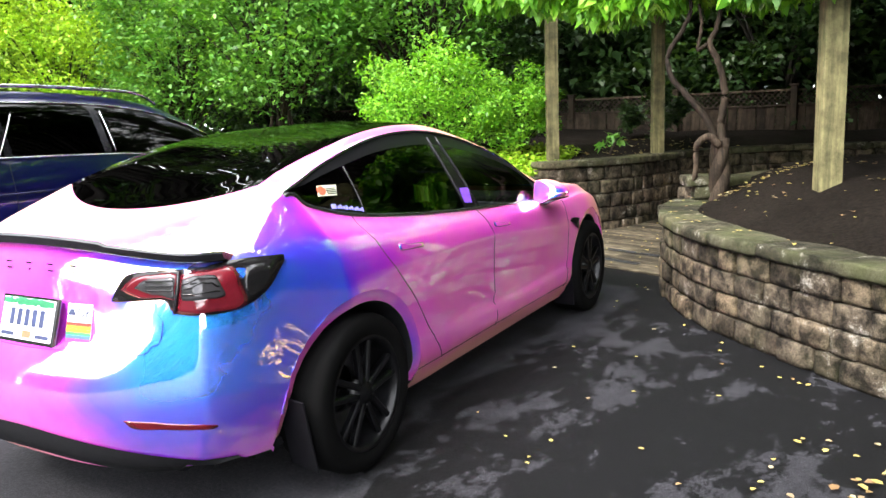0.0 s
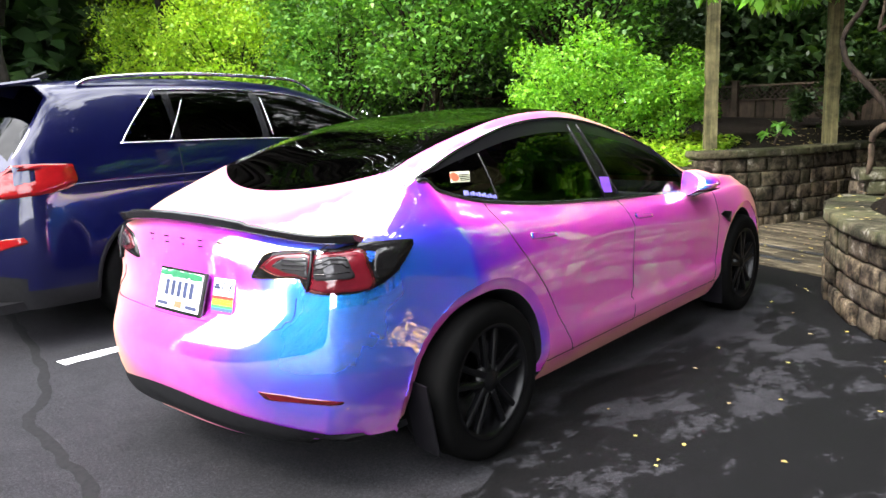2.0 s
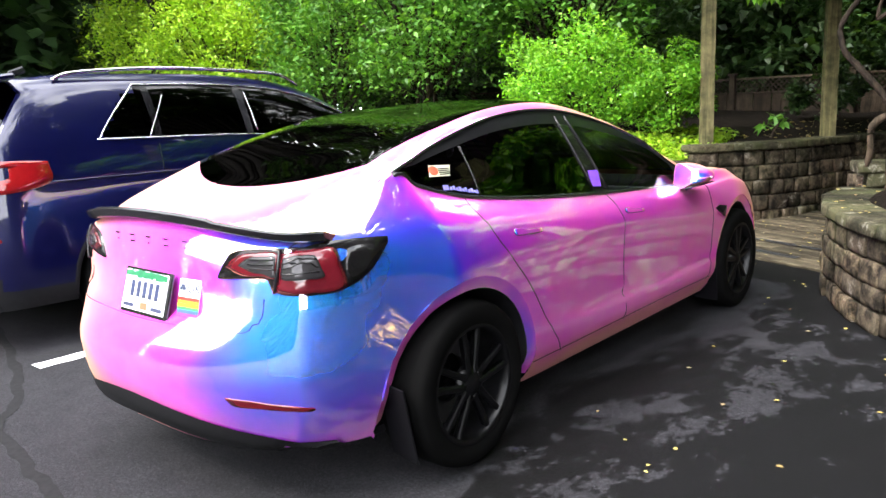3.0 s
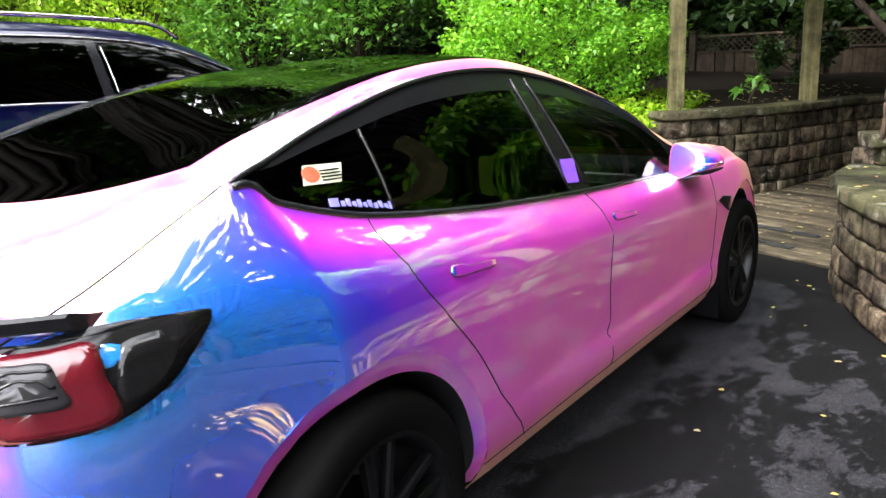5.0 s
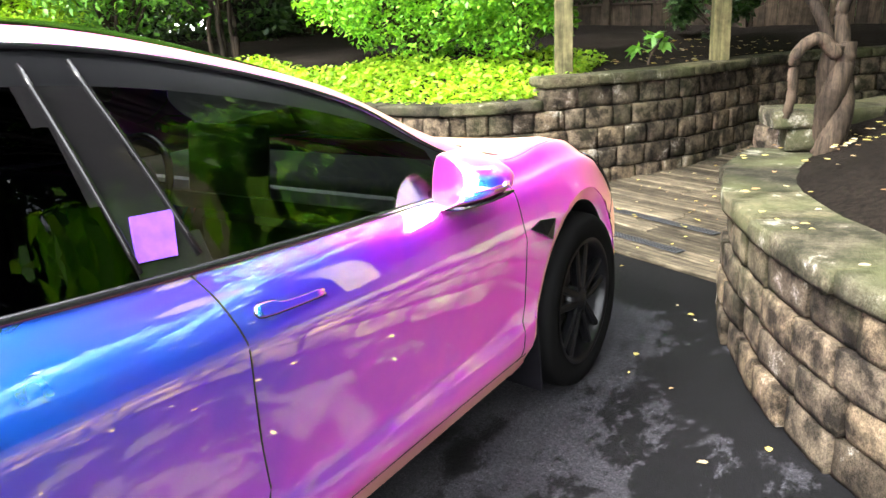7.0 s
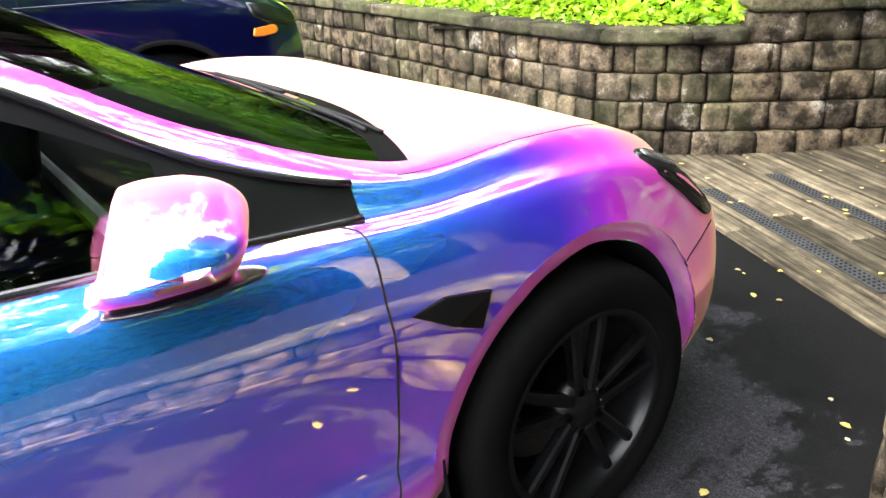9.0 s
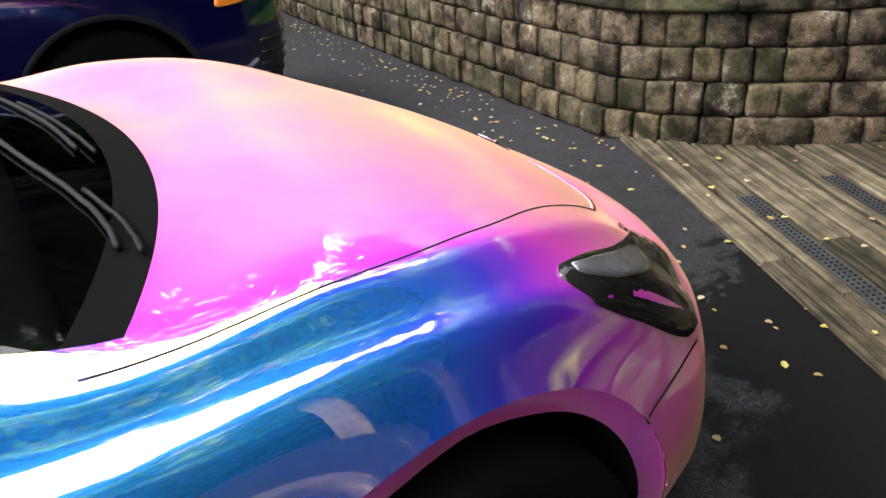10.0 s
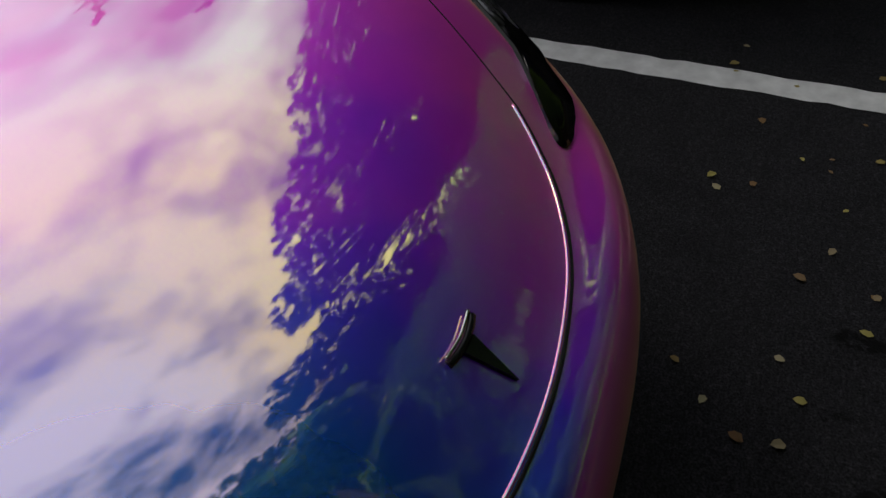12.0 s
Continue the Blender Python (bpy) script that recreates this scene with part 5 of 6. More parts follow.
def lay_wall(wall, track, a, b, z0, courses, row, seed, cap, cap_depth, cap_h, blocks, caps, batter=.012, lengths=(.18, .22, .25, .27, .31)):
    """Courses of blocks along a stretch of a line, and the cap stones on top, as parts of the wall."""
    rnd = random.Random(seed)
    for c in range(courses):
        s = a + rnd.random() * -.12
        while s < b:
            ln = rnd.choice(lengths)
            m = s + ln / 2
            if a - .05 < m < b + .05:
                q, th = track.at(m), track.turn(m)
                nrm = np.array((-math.sin(th), math.cos(th)))
                p = q + nrm * (batter * c + rnd.uniform(-.012, .012))
                ob = part("block", rnd.choice(blocks), None, wall)
                ob.matrix_basis = pose(p[0], p[1], z0 + c * row, rnd.uniform(-2.5, 2.5), rnd.uniform(-1.2, 1.2), math.degrees(th) + rnd.uniform(-3, 3)) @ Matrix.Diagonal(((ln - .006) / .25, 1, (row - .004) / .15, 1))
            s += ln
    if cap:
        s = a
        while s < b - .05:
            ln = rnd.uniform(.42, .60)
            ln = min(ln, b - s)
            m = s + ln / 2
            q, th = track.at(m), track.turn(m)
            nrm = np.array((-math.sin(th), math.cos(th)))
            p = q + nrm * (batter * courses - .035)
            ob = part("cap_stone", rnd.choice(caps), None, wall)
            ob.matrix_basis = pose(p[0], p[1], z0 + courses * row, 0, rnd.uniform(-.4, .4), math.degrees(th)) @ Matrix.Diagonal(((ln - .004) / .25 * 1.03, cap_depth / .25, cap_h / .15, 1))
            s += ln


left_track, right_track = Track(LEFT_WALL), Track(RIGHT_WALL)


def bed_height(p):
    """The soil's height behind the walls."""
    d = left_track.behind(p)
    step = min(1, max(0, (p[0] + .85) / .5))
    edge = .64 + .20 * step
    rise = min(1, max(0, d - .1) / 1.1)
    return edge + (1.02 - edge) * rise + .04 * noise.noise(Vector((p[0] * 1.5, p[1] * 1.5, 0))) + min(.25, max(0, d - 1.5) * .05)


def right_height(p):
    d = right_track.behind(p)
    return .58 + min(.36, max(0, d - .15) * .42) + min(.3, max(0, d - 1.2) * .06) + .03 * noise.noise(Vector((p[0] * 2, p[1] * 2, 5)))


def bed(name, track, fn, x0, x1, y0, y1, step, label, extra=lambda x, y: True):
    verts, faces, ids = [], [], {}
    nx, ny = int((x1 - x0) / step), int((y1 - y0) / step)

    def vid(i, j):
        if (i, j) not in ids:
            x, y = x0 + i * step, y0 + j * step
            ids[(i, j)] = len(verts)
            verts.append((x, y, fn((x, y))))
        return ids[(i, j)]

    for i in range(nx):
        for j in range(ny):
            x, y = x0 + (i + .5) * step, y0 + (j + .5) * step
            if track.behind((x, y)) > .12 and extra(x, y):
                faces.append((vid(i, j), vid(i + 1, j), vid(i + 1, j + 1), vid(i, j + 1)))
    return tagged(part(name, mesh_from(name, verts, faces, M_MULCH, True), M_MULCH), label, "planting bed", kind="structure")


bed("planting_bed", left_track, bed_height, -18, 10, 3.6, 15, .25, "raised planting bed of dark bark mulch behind the stone wall")
bed("planting_bed", right_track, right_height, 1.1, 9, -2.0, 6.0, .12, "raised planting bed of dark bark mulch and leaf litter",
    lambda x, y: y < 3.35 + (x - 1.3) * .55)

# ---------------------------------------------------------------- deck between the walls
DECK = pose(-1.19, 3.79, 0, 0, 0, math.degrees(math.atan2(-1.03, 2.28)))
deck = tagged(empty("deck"), "weathered grey timber boardwalk between the stone walls", "deck", kind="structure")
rnd = random.Random(4)
board_meshes = []
for k in range(4):
    bm = bmesh.new()
    box(bm, (1, .122 + .003 * k, .03), None, .006)
    board_meshes.append(part("x", bm, M_DECK).data)
    bpy.data.objects.remove(bpy.data.objects["x"])
rows_n = 34
for r in range(rows_n):
    v = .07 + r * .146
    lift = .022 + max(0, v - .6) * .035
    u0 = -0.02 - v * .5 if v < .3 else -.12 + v * .02
    u, end = u0 - .15, 2.62 + v * .28
    while u < end:
        ln = min(rnd.uniform(1.3, 2.4), end - u)
        ob = part("board", rnd.choice(board_meshes), None, deck)
        ob.matrix_basis = DECK @ pose(u + ln / 2, v, lift + rnd.uniform(-.003, .003) - .012, rnd.uniform(-.6, .6), 0, rnd.uniform(-.1, .1)) @ Matrix.Diagonal((ln - .006, 1, 1, 1))
        u += ln
bm = bmesh.new()
box(bm, (4.0, 5.0, .012), DECK @ pose(1.5, 2.53, -.002))
part("joist_bed", bm, M_MATTE, deck)
grip = tagged(empty("grip_strip"), "perforated galvanised metal grip strip screwed to a board", "grip strip", "grip strips on the deck")
bm = bmesh.new()
box(bm, (1.25, .075, .004))
M_GRIP = plain("dull_galvanised_steel", (0.06, 0.063, 0.068), 0.55, 0.6, vary=0.4, scale=12)
part("plate", bm, M_GRIP, grip)
bm = bmesh.new()
for i in range(48):
    for j in range(3):
        bmesh.ops.create_cone(bm, cap_ends=True, segments=6, radius1=.007, radius2=.005, depth=.004, matrix=pose(-.6 + i * .0255, -.022 + j * .022, .003))
part("stud_pattern", bm, M_MATTE, grip)
grip.matrix_basis = DECK @ pose(1.45, .22, .0325)
copy_thing(grip, DECK @ pose(1.35, .66, .0345))

# ---------------------------------------------------------------- painted line, crack filler
def flat_strip(name, pts, widths, z, material):
    verts, faces = [], []
    for i, p in enumerate(pts):
        d = np.array(pts[min(i + 1, len(pts) - 1)]) - np.array(pts[max(i - 1, 0)])
        d = d / np.linalg.norm(d)
        nrm = np.array((-d[1], d[0])) * widths[i] / 2
        verts += [(p[0] + nrm[0], p[1] + nrm[1], z), (p[0] - nrm[0], p[1] - nrm[1], z)]
    for i in range(len(pts) - 1):
        faces.append((2 * i + 1, 2 * i + 3, 2 * i + 2, 2 * i))
    return part(name, mesh_from(name, verts, faces, material), material)


rnd = random.Random(9)
pts = [(-1.99 + .022 * (y + 1.95) + rnd.uniform(-.004, .004), y) for y in np.linspace(-1.95, 3.2, 80)]
tagged(flat_strip("parking_line", pts, [.125 + rnd.uniform(-.012, .006) for _ in pts], .004, M_LINE), "worn white painted parking bay line on asphalt", "road marking", kind="structure")
pts = [(p[0] - 3.1, p[1]) for p in pts]
tagged(flat_strip("parking_line", pts, [.125] * len(pts), .004, M_LINE), "worn white painted parking bay line on asphalt", "road marking", kind="structure")
M_TAR = plain("crack_tar", (0.017, 0.017, 0.018), 0.9, Specular_IOR_Level=0.08)
crack = spline([(-4.2, -1.5), (-3.0, -1.78), (-2.1, -2.02), (-1.45, -2.27), (-1.2, -2.45), (-.62, -2.54), (-.2, -2.62), (.5, -2.95), (1.2, -3.1), (2.2, -3.6)], 12)
crack = [(p[0] + .02 * noise.noise(Vector((i * .3, 0, 0))), p[1] + .02 * noise.noise(Vector((i * .25, 7, 0)))) for i, p in enumerate(crack)]
tagged(flat_strip("crack_filler", crack, [.055 + .03 * noise.noise(Vector((i * .4, 2, 5))) for i in range(len(crack))], .003, M_TAR), "dark tar filler along a crack in asphalt", "crack filler", kind="structure")

# ---------------------------------------------------------------- posts, fence, vine
def post(x, y, z, h, turn, label):
    bm = bmesh.new()
    box(bm, (.145, .145, h), pose(0, 0, h / 2), .010, 2)
    for v in bm.verts:
        v.co.x += .004 * noise.noise(v.co * 3)
    ob = part("pergola_post", bm, M_POST)
    ob.matrix_basis = pose(x, y, z, 0, 0, turn)
    return tagged(ob, label, "post", "pergola posts")


post(-.73, 4.94, .80, 2.7, 28, "weathered greenish square timber post in the planting bed")
post(2.40, 1.85, .75, 2.7, 22, "weathered pale square timber post in bark mulch")
post(.22, 6.2, .80, 2.7, 28, "shaded mossy square timber post behind the wall")
post(3.6, 3.3, .8, 2.7, 22, "shaded square timber post in the planting bed")

fence = tagged(empty("fence", (0, 0, 0)), "weathered timber board fence with a lattice top", "fence")
bm = bmesh.new()
box(bm, (.145, .02, 1.35), pose(0, 0, .675), .003)
board_me = part("x", bm, M_FENCE).data
bpy.data.objects.remove(bpy.data.objects["x"])
rnd = random.Random(12)
for k in range(110):
    ob = part("fence_board", board_me, None, fence)
    ob.matrix_basis = pose(-8 + k * .15, 10 + rnd.uniform(-.006, .006), .09 + rnd.uniform(-.008, .008), 0, rnd.uniform(-.4, .4))
for k in range(9):
    bm = boxes(((.10, .10, 1.75), pose(-7.9 + k * 1.88, 9.93, .88)), ((.14, .14, .03), pose(-7.9 + k * 1.88, 9.93, 1.77)), bevel=.006)
    part("fence_post", bm, M_FENCE, fence)
for z in (1.45, 1.69):
    part("rail", boxes(((16.5, .05, .035), pose(0, 9.99, z)), bevel=.004), M_FENCE, fence)
bm = bmesh.new()
for k in range(-1, 190):
    x = -8.2 + k * .088
    for sgn, yy in ((1, 9.985), (-1, 9.997)):
        box(bm, (.016, .006, .31), pose(x, yy, 1.57, 0, 45 * sgn))
part("lattice", bm, M_FENCE, fence)


def limb(pts, r0, r1, n=8, sides=10, wob=.0, seed=0, knots=.14):
    line = spline(pts, n)
    m = len(line)
    line = [Vector(p) + Vector((noise.noise(Vector((i * .35, seed, 0))), noise.noise(Vector((i * .35, seed, 9))), 0)) * wob for i, p in enumerate(line)]
    tp = [(r0 + (r1 - r0) * i / (m - 1)) * (1 + knots * noise.noise(Vector((i * .8, seed, 4)))) for i in range(m)]
    return tube(line, 1.0, sides, tp)


vine = tagged(empty("vine", (1.50, 3.12, .70)), "old twisted woody vine climbing from the wall's end", "vine")
strands = []
for k in range(3):
    ph = k * 2.1
    strands.append((spline([(.042 * math.cos(ph + 4.4 * t) * (1 - .3 * t), .042 * math.sin(ph + 4.4 * t) * (1 - .3 * t), -.08 + .55 * t) for t in np.linspace(0, 1, 7)], 5), .066, .050))
for k, (p, a, b) in enumerate(strands):
    v, f = limb(p[::2], a, b, 4, 14, .003, k, .05)
    part("trunk", mesh_from("trunk", v, f, M_BARK, True), M_BARK, vine)
for k, (pts, a, b) in enumerate((
        ([(-.02, 0, .40), (-.10, 0, .62), (-.28, .0, .85), (-.42, .0, 1.02), (-.45, .02, 1.22), (-.33, .03, 1.42), (-.27, .05, 1.60), (-.33, .05, 1.85), (-.30, .1, 2.2)], .030, .014),
        ([(.03, 0, .40), (.0, .02, .62), (.03, .02, .85), (-.02, 0, 1.10), (-.10, 0, 1.28), (-.06, .05, 1.40), (-.02, .05, 1.65), (-.08, .1, 2.2)], .036, .016),
        ([(.0, -.06, .42), (-.08, -.10, .50), (-.17, -.12, .42), (-.17, -.12, .25), (-.20, -.10, .12)], .034, .022),
        ([(-.12, 0, 1.28), (-.2, .0, 1.24), (-.17, 0, 1.40), (-.2, .05, 1.62)], .018, .012))):
    v, f = limb(pts, a, b, 8, 10, .012, 10 + k)
    part("branch", mesh_from("branch", v, f, M_BARK, True), M_BARK, vine)
for k, (pts, a) in enumerate((([(0, 0, 0), (.02, 0, -.10), (.10, -.06, -.13), (.2, -.15, -.10)], .06), ([(0, 0, 0), (-.04, -.05, -.12), (-.02, -.2, -.10)], .05))):
    v, f = limb([(x + .03, y, z + .05) for x, y, z in pts], a, .02, 6, 8, .01, 30 + k)
    part("root", mesh_from("root", v, f, M_BARK, True), M_BARK, vine)

# ---------------------------------------------------------------- foliage
def leaf_mesh(name, places, size, material, rnd, droop=.25, aspect=.55, spread=.35, plain_leaf=False):
    """Many leaves, each a pointed blade folded along its rib, at the given places."""
    P = np.array(places)
    n = len(P)
    s = size * (1 + spread * (rnd.random(n) * 2 - 1))
    yaw, pitch, roll = rnd.random(n) * 2 * np.pi, rnd.normal(-droop, .45, n), rnd.normal(0, .5, n)
    d = np.stack([np.cos(yaw) * np.cos(pitch), np.sin(yaw) * np.cos(pitch), np.sin(pitch)], 1)
    side = np.stack([-np.sin(yaw), np.cos(yaw), np.zeros(n)], 1)
    up = np.cross(d, side)
    side = side * np.cos(roll)[:, None] + up * np.sin(roll)[:, None]
    up = np.cross(d, side)
    w = s * aspect / 2
    V = np.empty((n, 6, 3))
    V[:, 0] = P
    V[:, 1] = P + d * (s * .38)[:, None] + side * w[:, None] + up * (s * .06)[:, None]
    V[:, 2] = P + d * (s * .40)[:, None]
    V[:, 3] = P + d * (s * .38)[:, None] - side * w[:, None] + up * (s * .06)[:, None]
    V[:, 4] = P + d * s[:, None] - up * (s * .08)[:, None]
    V[:, 5] = P
    V = V[:, :5].reshape(-1, 3)
    base = np.arange(n)[:, None] * 5
    F = np.concatenate([base + np.array([[0, 2, 1]]), base + np.array([[0, 3, 2]]), base + np.array([[1, 2, 4]]), base + np.array([[2, 3, 4]])], 1).reshape(-1, 3)
    if plain_leaf:
        F = np.concatenate([base + np.array([[0, 3, 1]]), base + np.array([[1, 3, 4]])], 1).reshape(-1, 3)
    me = bpy.data.meshes.new(name)
    me.vertices.add(len(V))
    me.vertices.foreach_set("co", V.ravel())
    me.loops.add(F.size)
    me.loops.foreach_set("vertex_index", F.ravel().astype(np.int32))
    me.polygons.add(len(F))
    me.polygons.foreach_set("loop_start", np.arange(0, F.size, 3, dtype=np.int32))
    me.polygons.foreach_set("loop_total", np.full(len(F), 3, np.int32))
    me.update(calc_edges=True)
    me.materials.append(material)
    return me


def clump_places(rnd, n, centres, radii, shell=.55, flat=.8):
    """Places scattered in the outer part of round clumps."""
    k = rnd.integers(0, len(centres), n)
    v = rnd.normal(size=(n, 3))
    v /= np.linalg.norm(v, axis=1)[:, None]
    r = shell + (1 - shell) * rnd.random(n) ** .7
    r = np.where(rnd.random(n) < .25, rnd.random(n), r) * (1 + .25 * rnd.normal(size=n) * (rnd.random(n) < .2))
    v[:, 2] *= flat
    return np.array(centres)[k] + v * (r * np.array(radii)[k])[:, None]


def shrub(kind, label, category, x, y, z, w, d, h, leaves, size, material, seed, stems=5, clumps=40, bark=None, group="", droop=.25, low=.1, aspect=.55, crad=(.16, .30)):
    """A shrub or tree: stems that fork towards clumps of leaves which fill an uneven crown."""
    rnd = np.random.default_rng(seed)
    ob = tagged(empty(kind, (x, y, z)), label, category, group)
    cs, rs = [], []
    for k in range(clumps):
        v = rnd.normal(size=3)
        v /= np.linalg.norm(v)
        r = .45 + .55 * rnd.random() ** .5
        c = np.array((v[0] * w / 2 * r, v[1] * d / 2 * r, low * h + (h * (1 - low)) * (.5 + .5 * v[2] * r)))
        cs.append(c)
        rs.append(rnd.uniform(*crad) * min(w, h) * .8)
    limbs_v, limbs_f = [], []
    trunk_v, trunk_f = [], []
    for k in range(stems):
        c = cs[k * len(cs) // stems]
        b = np.array((rnd.normal() * .06 * w * .5, rnd.normal() * .06 * d * .5, -.05))
        mid = b * .4 + c * .4 + np.array((0, 0, .15 * h))
        v, f = limb([b, b + np.array((0, 0, .18 * h)), mid, c], .007 * h + .012, .006, 5, 7, .03 * h * .3, seed + k)
        tgt_v, tgt_f = (trunk_v, trunk_f) if k < 2 else (limbs_v, limbs_f)
        o = len(tgt_v)
        tgt_v += v
        tgt_f += [tuple(i + o for i in q) for q in f]
    for k in range(0, len(cs), 2):
        c = cs[k]
        a = np.array((c[0] * .25, c[1] * .25, c[2] * .45))
        v, f = limb([a, (a + c) / 2 + np.array((0, 0, .05 * h)), c], .006 * h + .004, .003, 4, 5, .02, seed + 60 + k)
        o = len(limbs_v)
        limbs_v += v
        limbs_f += [tuple(i + o for i in q) for q in f]
    bark = bark or M_BARK
    part("trunk", mesh_from("trunk", trunk_v, trunk_f, bark, True), bark, ob)
    tagged(part("branchwork", mesh_from("branchwork", limbs_v, limbs_f, bark, True), bark, ob), kind="stuff")
    part("crown", leaf_mesh("crown", clump_places(rnd, leaves, cs, rs), size, material, rnd, droop, aspect, plain_leaf=material is M_LEAF_DARK), None, ob)
    return ob


B = bed_height
shrub("shrub", "feathery light-green shrub spilling over the planting bed", "shrub", -2.35, 5.1, B((-2.3, 5.1)) - .05, 2.7, 1.5, 1.40, 15000, .055, M_LEAF_BRIGHT, 1, 7, 60, low=.02)
shrub("shrub", "bright green shrub beside the timber post", "shrub", -1.25, 5.15, B((-1.2, 5.15)), .95, .8, 1.10, 5200, .055, M_LEAF_BRIGHT, 2, 4, 26, low=.05)
shrub("tree", "small many-stemmed tree with glossy mid-green leaves", "tree", -5.6, 5.7, .9, 3.8, 2.2, 3.9, 17000, .095, M_LEAF_MID, 3, 6, 80, low=.20)
shrub("tree", "leafy mid-green tree reaching over the bed", "tree", -3.6, 6.6, .9, 3.4, 2.4, 4.6, 13500, .10, M_LEAF_MID, 4, 5, 70, low=.22)
shrub("tree", "mid-green broadleaf tree in the hedge row", "tree", -8.3, 6.2, .9, 3.2, 2.2, 4.2, 13000, .10, M_LEAF_MID, 5, 5, 70, low=.1)
shrub("shrub", "tall yellow-green shrub behind the parked cars", "shrub", -11.5, 6.1, .9, 5.2, 2.4, 3.2, 24000, .09, M_LEAF_LIME, 6, 7, 90, low=.0)
shrub("shrub", "tall yellow-green shrub in the hedge row", "shrub", -15.5, 7.0, .9, 4.6, 2.4, 3.9, 18000, .10, M_LEAF_LIME, 7, 6, 70, low=.0)
# dark leaf and bark colours stand in for the shade on these trees
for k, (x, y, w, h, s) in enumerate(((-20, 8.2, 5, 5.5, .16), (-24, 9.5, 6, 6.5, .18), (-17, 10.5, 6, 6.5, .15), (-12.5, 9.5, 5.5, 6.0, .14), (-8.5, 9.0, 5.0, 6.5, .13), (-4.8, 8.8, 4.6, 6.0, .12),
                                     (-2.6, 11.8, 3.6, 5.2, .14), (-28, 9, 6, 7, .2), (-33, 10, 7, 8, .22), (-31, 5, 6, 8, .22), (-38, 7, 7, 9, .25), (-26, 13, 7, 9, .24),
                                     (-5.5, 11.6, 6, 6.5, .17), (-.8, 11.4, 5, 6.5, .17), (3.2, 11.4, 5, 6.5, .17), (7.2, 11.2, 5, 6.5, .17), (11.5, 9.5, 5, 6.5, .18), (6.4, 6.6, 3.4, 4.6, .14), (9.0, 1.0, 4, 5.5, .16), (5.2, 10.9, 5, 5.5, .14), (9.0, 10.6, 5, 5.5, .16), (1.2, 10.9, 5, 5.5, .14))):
    shrub("tree", "dense dark-green tree with shade in its colours", "tree", x, y, .9 if x < 8.5 else .3, w, 2.6, h, 15000, s, M_LEAF_DARK, 20 + k, 4, 90, M_BARK_DARK, low=.0, crad=(.10, .22))
# (10, 5), (10.5, -2.5), (7.4, -.4) and (-20, -1.2): unseen, added to darken reflections
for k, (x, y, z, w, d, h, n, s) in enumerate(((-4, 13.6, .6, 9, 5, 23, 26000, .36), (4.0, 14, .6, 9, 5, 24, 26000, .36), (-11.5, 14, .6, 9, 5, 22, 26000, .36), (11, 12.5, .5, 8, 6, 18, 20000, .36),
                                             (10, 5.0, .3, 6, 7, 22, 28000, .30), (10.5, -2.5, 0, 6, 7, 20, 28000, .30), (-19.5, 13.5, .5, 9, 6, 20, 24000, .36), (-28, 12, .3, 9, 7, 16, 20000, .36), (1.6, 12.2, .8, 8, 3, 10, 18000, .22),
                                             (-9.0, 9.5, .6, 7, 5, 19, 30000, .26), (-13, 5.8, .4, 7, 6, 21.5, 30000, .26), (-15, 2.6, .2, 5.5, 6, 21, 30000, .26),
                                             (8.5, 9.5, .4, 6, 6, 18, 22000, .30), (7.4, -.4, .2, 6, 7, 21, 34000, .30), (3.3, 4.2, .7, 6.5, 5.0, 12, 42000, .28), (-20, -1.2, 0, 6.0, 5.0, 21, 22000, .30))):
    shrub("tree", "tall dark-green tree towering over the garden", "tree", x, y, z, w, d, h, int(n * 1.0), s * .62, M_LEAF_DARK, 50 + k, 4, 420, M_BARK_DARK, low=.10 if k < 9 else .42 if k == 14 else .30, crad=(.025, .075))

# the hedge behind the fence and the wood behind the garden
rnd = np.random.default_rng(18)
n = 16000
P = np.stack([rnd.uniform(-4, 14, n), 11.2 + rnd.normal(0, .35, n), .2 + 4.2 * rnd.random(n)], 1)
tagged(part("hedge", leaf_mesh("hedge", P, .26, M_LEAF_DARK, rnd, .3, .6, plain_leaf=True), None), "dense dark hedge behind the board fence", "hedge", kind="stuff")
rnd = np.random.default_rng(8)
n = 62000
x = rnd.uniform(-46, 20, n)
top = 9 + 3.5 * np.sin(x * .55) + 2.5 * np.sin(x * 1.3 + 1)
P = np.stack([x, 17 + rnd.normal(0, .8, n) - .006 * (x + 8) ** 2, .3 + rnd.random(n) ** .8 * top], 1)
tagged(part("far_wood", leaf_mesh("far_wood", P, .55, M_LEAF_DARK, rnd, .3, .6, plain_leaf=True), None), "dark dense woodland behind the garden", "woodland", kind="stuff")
# unseen trees added on the lot's other sides for the car's reflections, low southward
n = 90000
a = np.where(rnd.random(n) < .5, rnd.uniform(radians(150), radians(222), n), rnd.uniform(radians(318), radians(395), n))
top = 12 + 3 * np.sin(a * 9) + 2 * np.sin(a * 23 + 1)
rad = 22 + rnd.normal(0, 1.2, n) - 6 * np.maximum(0, np.cos(a)) ** 2
P = np.stack([rad * np.cos(a), rad * np.sin(a), rnd.random(n) ** .8 * top], 1)
tagged(part("far_wood", leaf_mesh("far_wood", P, .68, M_LEAF_DARK, rnd, .3, .6, plain_leaf=True), None), "unseen dark trees added round the car park for reflections", "woodland", kind="stuff")
# low even-topped belt, out of view, added to darken what the rear mirrors
n = 60000
a = rnd.uniform(radians(222), radians(292), n)
top = 7.0 + .4 * np.sin(a * 11)
rad = 31 + rnd.normal(0, 1.0, n)
